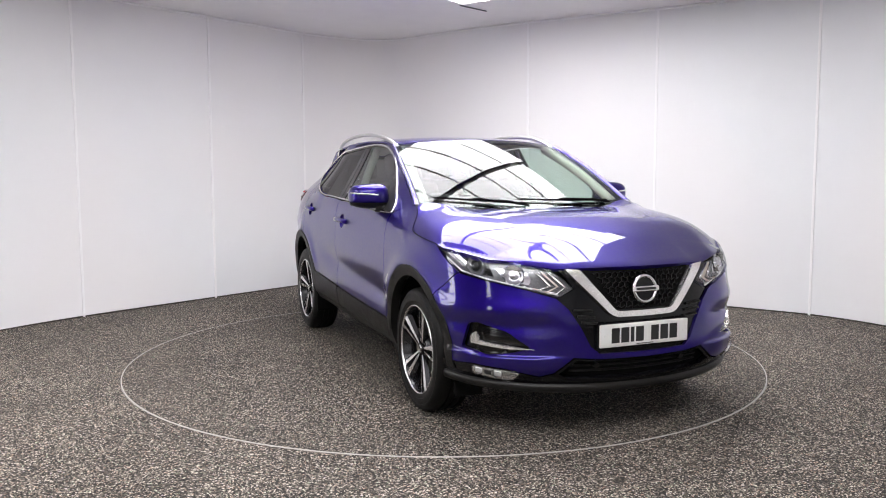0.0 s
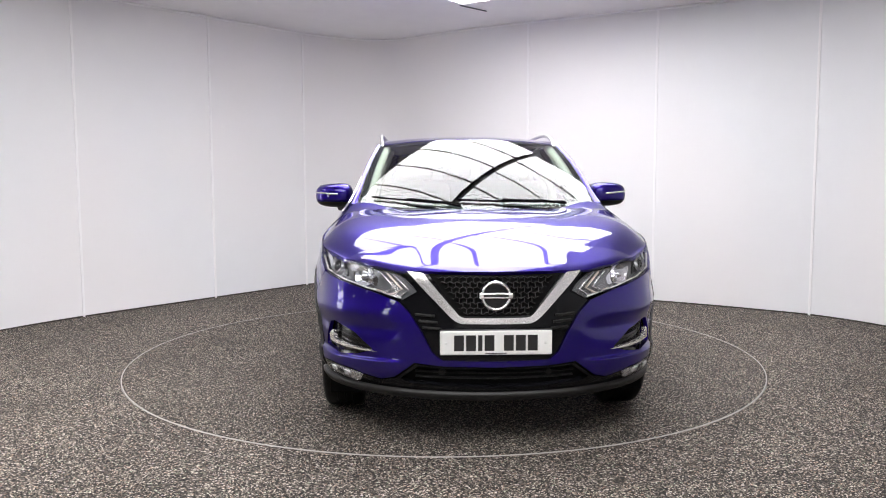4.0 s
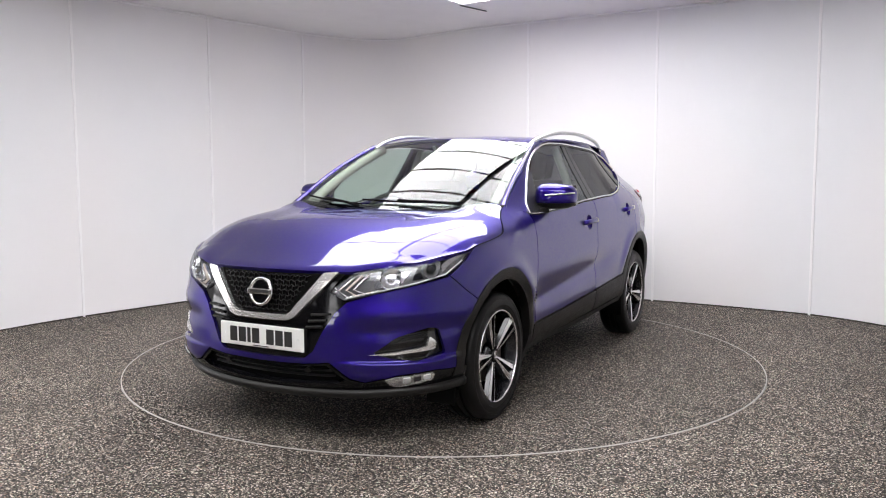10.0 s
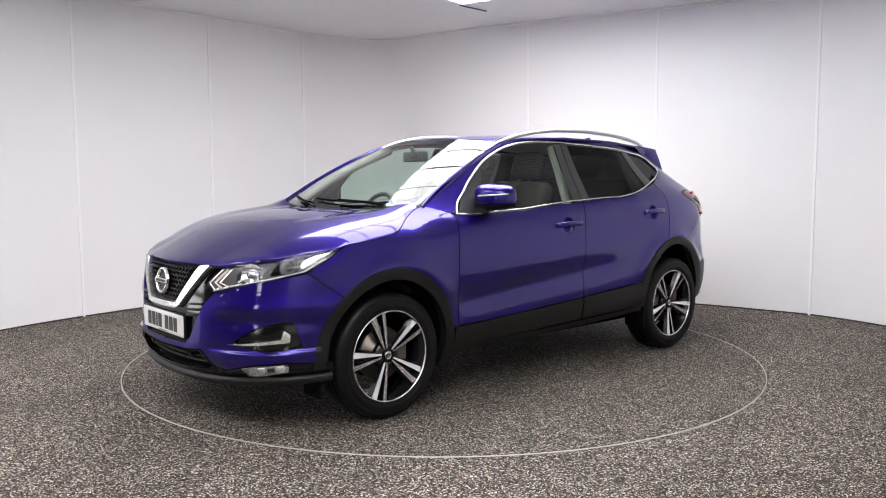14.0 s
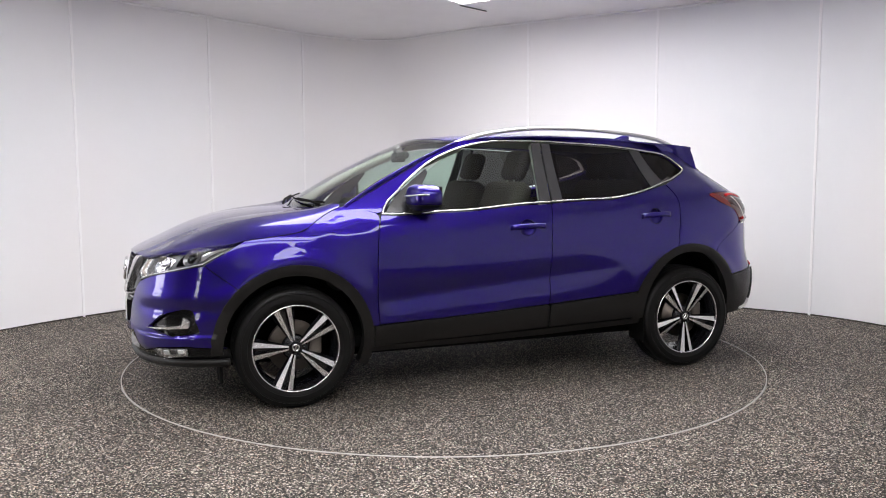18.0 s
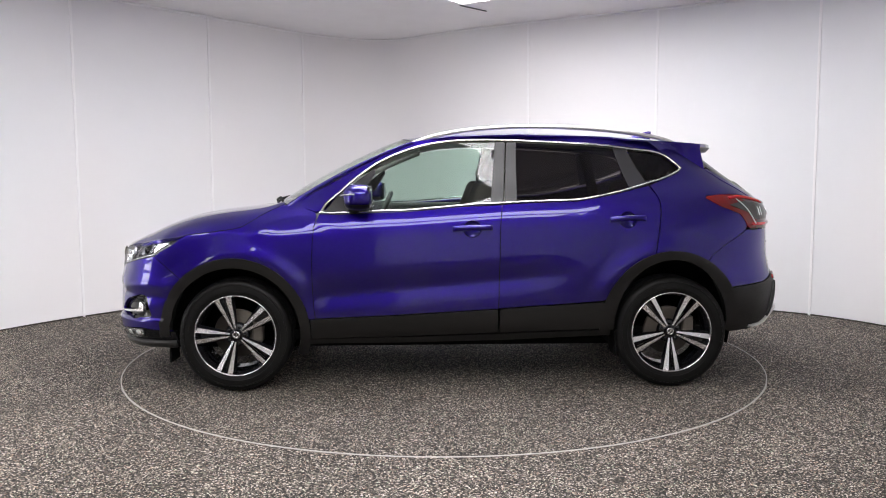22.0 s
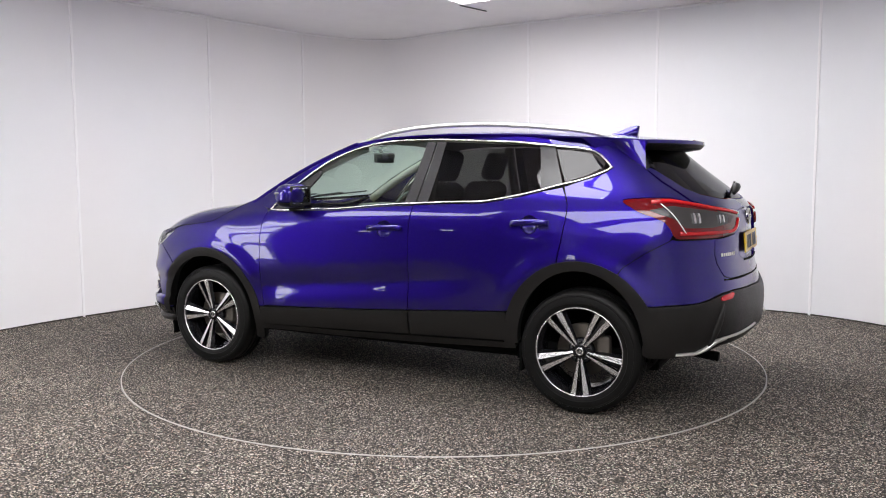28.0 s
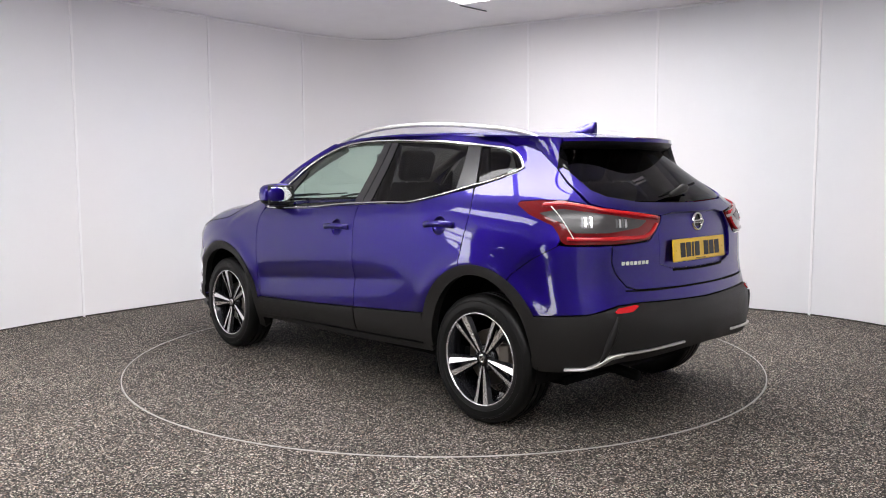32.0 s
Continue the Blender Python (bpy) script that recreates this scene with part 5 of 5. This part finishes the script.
def plates():
    for name, mtl, m in (("front_number_plate", M_PLATEW, Matrix.Translation((2.206, 0, .525))), ("rear_number_plate", M_PLATEY, Matrix.Translation((-2.088, 0, .920)) @ Matrix.Rotation(math.pi, 4, "Z") @ Matrix.Rotation(radians(-5), 4, "Y"))):
        p = new(name)
        p.parent = car
        tagged(p, ("white" if mtl is M_PLATEW else "yellow") + " number plate with plain black bars")
        part("board", box(-.010, .0, -.262, .262, -.057, .057, .006, 2, m), mtl, p)
        for y0, y1 in ((-.196, -.150), (-.140, -.094), (-.084, -.064), (-.054, -.008), (.036, .082), (.092, .138), (.148, .194)):
            part("character_bar", box(-.001, .0012, y0, y1, -.037, .037, 0, 1, m), M_BAR, p)
        for y in (-.232, .232):
            part("fixing_screw", box(-.001, .0035, y - .006, y + .006, -.006, .006, .002, 1, m), M_PLATEW if mtl is M_PLATEW else M_PLATEY, p)
        part("maker_mark", box(-.001, .0012, -.05, .05, -.051, -.047, 0, 1, m), M_BAR, p)
    part("plate_bracket", box(2.165, 2.199, -.27, .27, .46, .59, .01), M_GLOSSBLACK, car)


def wheel():
    """A wheel about its own centre, its outer face towards +y."""
    root = new("wheel")
    tagged(root, "two-tone machined alloy wheel with five double spokes and black tyre")
    R, w = .342, .107
    prof = [(.236, -.085), (.250, -.100), (.285, -w), (.318, -.103), (.334, -.090)]
    prof += [(.340, -.078), (.341, -.058), (.333, -.056), (.333, -.048), (.342, -.046), (.342, -.018), (.333, -.016), (.333, -.008), (.342, -.006), (.342, .022), (.333, .024), (.333, .032), (.342, .034), (.341, .060), (.340, .078),
             (.334, .090), (.318, .103), (.312, .1035), (.311, .1055), (.304, .1055), (.303, .1042), (.285, w), (.272, .1068), (.270, .1045), (.258, .103), (.247, .098), (.240, .086)]
    vs, fs = lathe(prof, 64)
    tyre = obj("tyre", vs, [f[::-1] for f in fs], M_TYRE, root, label="black rubber road tyre")
    tyre.data.set_sharp_from_angle(angle=radians(35))
    vs, fs = lathe([(.241, .092), (.246, .098), (.247, .101), (.244, .1035), (.2405, .1025), (.2395, .094)], 64)
    obj("rim_flange", vs, [f[::-1] for f in fs], M_MACHINED, root, label="bright machined rim edge")
    vs, fs = lathe([(.2368, .096), (.226, .07), (.214, .03), (.212, -.08), (.236, -.09)], 48)
    obj("rim_barrel", vs, fs, M_ALLOYDARK, root, label="dark painted rim barrel")
    # spokes: five pairs that open towards the rim
    for i in range(5):
        base = 2 * math.pi * i / 5
        sp = new("spoke")
        sp.parent = root
        for sgn in (-1, 1):
            vs = []
            rows = 7
            for k in range(rows):
                t = k / (rows - 1)
                rr = .040 + (.238 - .040) * t
                mid = sgn * (.0075 + .0295 * t)
                half = .0042 + .0118 * t
                y = .074 + .024 * t
                fall = (.0015 + .006 * t) * sgn
                for q, yy in ((mid - half, y - .030), (mid - half, y + min(0, fall)), (mid + half, y - max(0, fall)), (mid + half, y - .030)):
                    ca, sa = math.cos(base), math.sin(base)
                    vs.append((rr * ca - q * sa, yy, rr * sa + q * ca))
            face = [(4 * k + 1, 4 * k + 2, 4 * k + 6, 4 * k + 5) for k in range(rows - 1)]
            sides = [f for k in range(rows - 1) for f in ((4 * k, 4 * k + 1, 4 * k + 5, 4 * k + 4), (4 * k + 2, 4 * k + 3, 4 * k + 7, 4 * k + 6))]
            bm = bmesh.new()
            bv = [bm.verts.new(v) for v in vs]
            for f in face:
                bm.faces.new([bv[j] for j in f])
            bmesh.ops.recalc_face_normals(bm, faces=bm.faces)
            for f in bm.faces:
                if f.normal.y < 0:
                    f.normal_flip()
            part("spoke_face", bm, M_MACHINED, sp, "machined spoke face", False)
            obj("spoke_side", vs, sides, M_ALLOYDARK, sp, smooth=False)
        # dark web between the two legs
        vs = []
        for k in range(5):
            t = k / 4
            rr = .05 + .185 * t
            h = .004 + .020 * t
            y = .040 + .010 * t
            for q in (-h, h):
                vs.append((rr * math.cos(base) - q * math.sin(base), y, rr * math.sin(base) + q * math.cos(base)))
        obj("spoke_web", vs, [(2 * k, 2 * k + 1, 2 * k + 3, 2 * k + 2) for k in range(4)], M_ALLOYDARK, sp, smooth=False)
        # outer dark wing of the pair
        for sgn in (-1, 1):
            vs = []
            for k in range(5):
                t = k / 4
                rr = .06 + .168 * t
                q0 = sgn * (.0160 + .0385 * t)
                q1 = q0 + sgn * (.004 + .020 * t * (1 - .4 * t))
                y = .074 + .022 * t
                for q, yy in ((q0, y), (q1, y - .022)):
                    vs.append((rr * math.cos(base) - q * math.sin(base), yy, rr * math.sin(base) + q * math.cos(base)))
            obj("spoke_flank", vs, [(2 * k, 2 * k + 1, 2 * k + 3, 2 * k + 2) for k in range(4)], M_ALLOYDARK, sp, smooth=True)
    vs, fs = lathe([(.0005, .078), (.026, .078), (.030, .075), (.031, .066)], 28)
    obj("hub_cap", vs, [f[::-1] for f in fs], M_GLOSSBLACK, root, label="black hub cap with a chrome ring")
    vs, fs = lathe([(.014, .079), (.016, .0805), (.020, .0805), (.022, .079)], 24)
    obj("hub_ring", vs, [f[::-1] for f in fs], M_CHROME, root)
    part("hub_bar", box(-.021, .021, .078, .0805, -.005, .005, .001, 1), M_CHROME, root)
    vs, fs = lathe([(.0005, .060), (.060, .062), (.072, .050), (.074, .03)], 30)
    obj("hub", vs, [f[::-1] for f in fs], M_ALLOYDARK, root)
    for i in range(5):
        a = 2 * math.pi * (i + .5) / 5
        vs, fs = lathe([(.0005, .070), (.008, .069), (.0095, .064), (.010, .055)], 6)
        obj("wheel_nut", [(x + .050 * math.cos(a), y, z + .050 * math.sin(a)) for x, y, z in vs], [f[::-1] for f in fs], M_ALLOYDARK, root)
    vs, fs = lathe([(.05, .030), (.075, .028), (.075, .020), (.145, .020), (.148, .010), (.148, -.005)], 40)
    obj("brake_disc", vs, [f[::-1] for f in fs], M_DISCMETAL, root, label="steel brake disc")
    return root


def wheels():
    base = wheel()
    for x, s, turn in ((1.323, 1, 72), (-1.323, 1, -124), (1.323, -1, 40), (-1.323, -1, 62)):
        for y in (.770,):
            m = Matrix.Translation((x, s * y, .342)) @ (Matrix.Identity(4) if s > 0 else Matrix.Rotation(math.pi, 4, "Z")) @ Matrix.Rotation(radians(turn), 4, "Y")
            w = copy_thing(base, m)
            w.parent = car
            cal = part("brake_caliper", box(x - .155, x - .085, s * y - .02 if s > 0 else s * y - .045, s * y + .045 if s > 0 else s * y + .02, .29, .43, .015), M_CALIPER, car)
    for o in (*base.children_recursive, base):
        bpy.data.objects.remove(o)


def underside():
    # near-black sheet added behind the panels to shade their gaps, with wheel openings
    for m in SIDES:
        shell = [(0, .27), (.9, .28), (1.09, .30)] + on_side(ellipse_arch(*FRONT_ARCH, .415, .415, -8, 188, 14)) + on_side([(.86, .29), (0, .30), (-.90, .34)]) \
            + on_side(ellipse_arch(*REAR_ARCH, .385, .43, -8, 188, 14)) + [(4.6, .37), (5.0, .42), (S_END, .45), (S_END, 1.10), (4.9, 1.10), (4.3, 1.16), (3.9, 1.14), (3.4, 1.09), (2.0, 1.05), (1.5, .90), (1.0, .85), (.4, .82), (0, .82)]
        sheet("inner_shell", shell, skin, M_DARK, car, lift=-.045, depth=0, mirror=m, grid=.06)
        for cx, cz, rx, rz in ((*FRONT_ARCH, .41, .42), (*REAR_ARCH, .375, .43)):
            sg = -1 if m else 1
            vs, fs = [], []
            a = np.linspace(-15, 195, 22)
            for ang in a:
                for y in (.835, .55):
                    vs.append((cx + rx * math.cos(radians(ang)), sg * y, cz + rz * math.sin(radians(ang))))
            fs = [(2 * i, 2 * i + 2, 2 * i + 3, 2 * i + 1) for i in range(21)]
            vs += [(cx, sg * .55, cz)]
            fs += [(2 * i + 1, 2 * i + 3, len(vs) - 1) for i in range(21)]
            obj("arch_liner", vs, fs, M_DARK, car, smooth=False, label="black wheel arch liner")
    part("under_tray", box(-1.70, 1.75, -.62, .62, .22, .27, .02), M_DARK, car, "dark underbody")
    part("front_tray", box(1.6, 1.98, -.55, .55, .25, .28, .01), M_DARK, car)
    part("axle_beam", box(-1.38, -1.26, -.68, .68, .20, .30, .02), M_DARK, car)
    part("axle_beam", box(1.27, 1.37, -.68, .68, .20, .30, .02), M_DARK, car)
    for m in SIDES:
        sg = -1 if m else 1
        part("mud_flap", box(1.72, 1.735, min(sg * .66, sg * .82), max(sg * .66, sg * .82), .17, .30, .004), M_DARK, car)
        part("mud_flap", box(-.99, -.975, min(sg * .70, sg * .86), max(sg * .70, sg * .86), .20, .36, .004), M_DARK, car)
    obj("exhaust", *pipe([(-1.5, .35, .29), (-1.85, .38, .30), (-1.98, .40, .29)], .028, 10), M_DARK, car)


def seat(x, y, wide, back):
    s = new("front_seat" if back else "rear_bench")
    s.parent = car
    tagged(s, "dark cloth seat")
    part("cushion", box(x - .26, x + .26, y - wide / 2, y + wide / 2, .52, .70, .05, 3), M_CLOTH, s, smooth=True)
    m = Matrix.Translation((x - .24, y, .66)) @ Matrix.Rotation(radians(-20), 4, "Y")
    part("backrest", box(-.07, .07, -wide / 2, wide / 2, 0, .63, .06, 3, m), M_CLOTH, s, smooth=True)
    n = 1 if back else 3
    for i in range(n):
        dy = 0 if n == 1 else (i - 1) * wide / 3.1
        part("headrest", box(-.05, .045, dy - .13, dy + .13, .645, .85, .045, 3, m), M_CLOTH, s, smooth=True)
        for q in (-.05, .05):
            obj("headrest_post", *pipe([m @ Vector((0, dy + q, .56)), m @ Vector((0, dy + q, .66))], .006, 6), M_SATIN, s)


def interior():
    seat(.22, .37, .52, True)
    seat(.22, -.37, .52, True)
    seat(-.88, 0, 1.06, False)
    part("dashboard", box(.62, 1.08, -.70, .70, .62, 1.03, .06, 3), M_DASH, car, "dark grey dashboard", True)
    part("instrument_hood", box(.60, .82, -.56, -.20, 1.0, 1.085, .03, 3), M_DASH, car, smooth=True)
    part("centre_console", box(-.1, .70, -.11, .11, .50, .78, .03, 3), M_DASH, car, smooth=True)
    part("cabin_floor", box(-1.7, 1.05, -.76, .76, .30, .36), M_DARK, car)
    part("parcel_shelf", box(-1.85, -1.30, -.60, .60, 1.02, 1.05, .01), M_CLOTH, car)
    c, ax = Vector((.50, -.37, 1.0)), Matrix.Rotation(radians(66), 4, "Y")
    ring = [c + ax @ Vector((.185 * math.cos(a), .185 * math.sin(a), 0)) for a in (2 * math.pi * i / 32 for i in range(33))]
    st = new("steering_wheel")
    st.parent = car
    obj("ring", *pipe(ring, .016, 8), M_DASH, st)
    for a in (0.0, math.pi, -math.pi / 2):
        obj("spoke", *pipe([c, c + ax @ Vector((.18 * math.cos(a + math.pi / 2), .18 * math.sin(a + math.pi / 2), 0))], .018, 6), M_DASH, st)
    bm = bmesh.new()
    bmesh.ops.create_uvsphere(bm, u_segments=16, v_segments=8, radius=.07)
    bmesh.ops.transform(bm, matrix=Matrix.Translation(c) @ ax @ Matrix.Diagonal((1, 1, .5, 1)), verts=bm.verts)
    part("hub", bm, M_DASH, st, smooth=True)
    # roof lining, pillar trims
    sheet("roof_lining", [(-.97, .02), (.97, .02), (.97, .93), (-.97, .93)], roof, M_HEADLINER, car, "pale cloth roof lining", lift=.035, depth=0, out=(0, 0, -1), scale=(.6, 2.1), grid=.08)
    for m in SIDES:
        sg = -1 if m else 1
        v = np.linspace(.03, 1, 12)
        P = screen(np.full_like(v, .93), v) * (1, sg, 1) + np.array((-.04, 0, -.03))
        obj("pillar_trim", *pipe(P, .032, 8), M_TRIMPALE, car, label="pale inner pillar trim")
        q = [(-.31, sg * .55, 1.49), (-.31, sg * .63, 1.30), (-.31, sg * .70, 1.10), (-.31, sg * .73, .8)]
        obj("pillar_trim", *pipe(q, .030, 8), M_TRIMPALE, car, label="pale inner pillar trim")
        q = [(-1.06, sg * .56, 1.46), (-1.12, sg * .62, 1.28), (-1.17, sg * .68, 1.12)]
        obj("pillar_trim", *pipe(q, .04, 8), M_CLOTH, car, label="dark inner pillar trim")
        q = [(-1.38, sg * .47, 1.42), (-1.50, sg * .50, 1.28), (-1.66, sg * .52, 1.12)]
        obj("pillar_trim", *pipe(q, .05, 8), M_CLOTH, car, label="dark inner pillar trim")
        for x0, x1 in ((.80, -.26), (-.28, -.91)):
            part("door_card", box(x1, x0, min(sg * .76, sg * .80), max(sg * .76, sg * .80), .45, 1.085 if x0 > 0 else 1.11, .02), M_DASH, car, "dark inner door panel")
    mr = new("rear_view_mirror")
    mr.parent = car
    part("housing", box(.42, .45, -.12, .12, 1.39, 1.46, .012, 3), M_DASH, mr, smooth=True)
    part("sensor_box", box(.37, .46, -.05, .05, 1.415, 1.462, .015), M_DASH, mr)
    obj("stalk", *pipe([(.44, 0, 1.44), (.47, 0, 1.49)], .014, 6), M_DASH, mr)


doors()
body_sides()
front_end()
upper_body()
tail()
plates()
wheels()
underside()
interior()
table = turntable()


def motions():
    """The turntable turns with the car on it."""
    times = [k * .5 for k in range(65)]
    walk(table, [(t, pose(0, 0, 0, 0, 0, heading(t))) for t in times])
    walk(car, [(t, pose(0, 0, 0, 0, 0, heading(t)) @ Matrix.Translation((X0, Y0, 0))) for t in times])


motions()
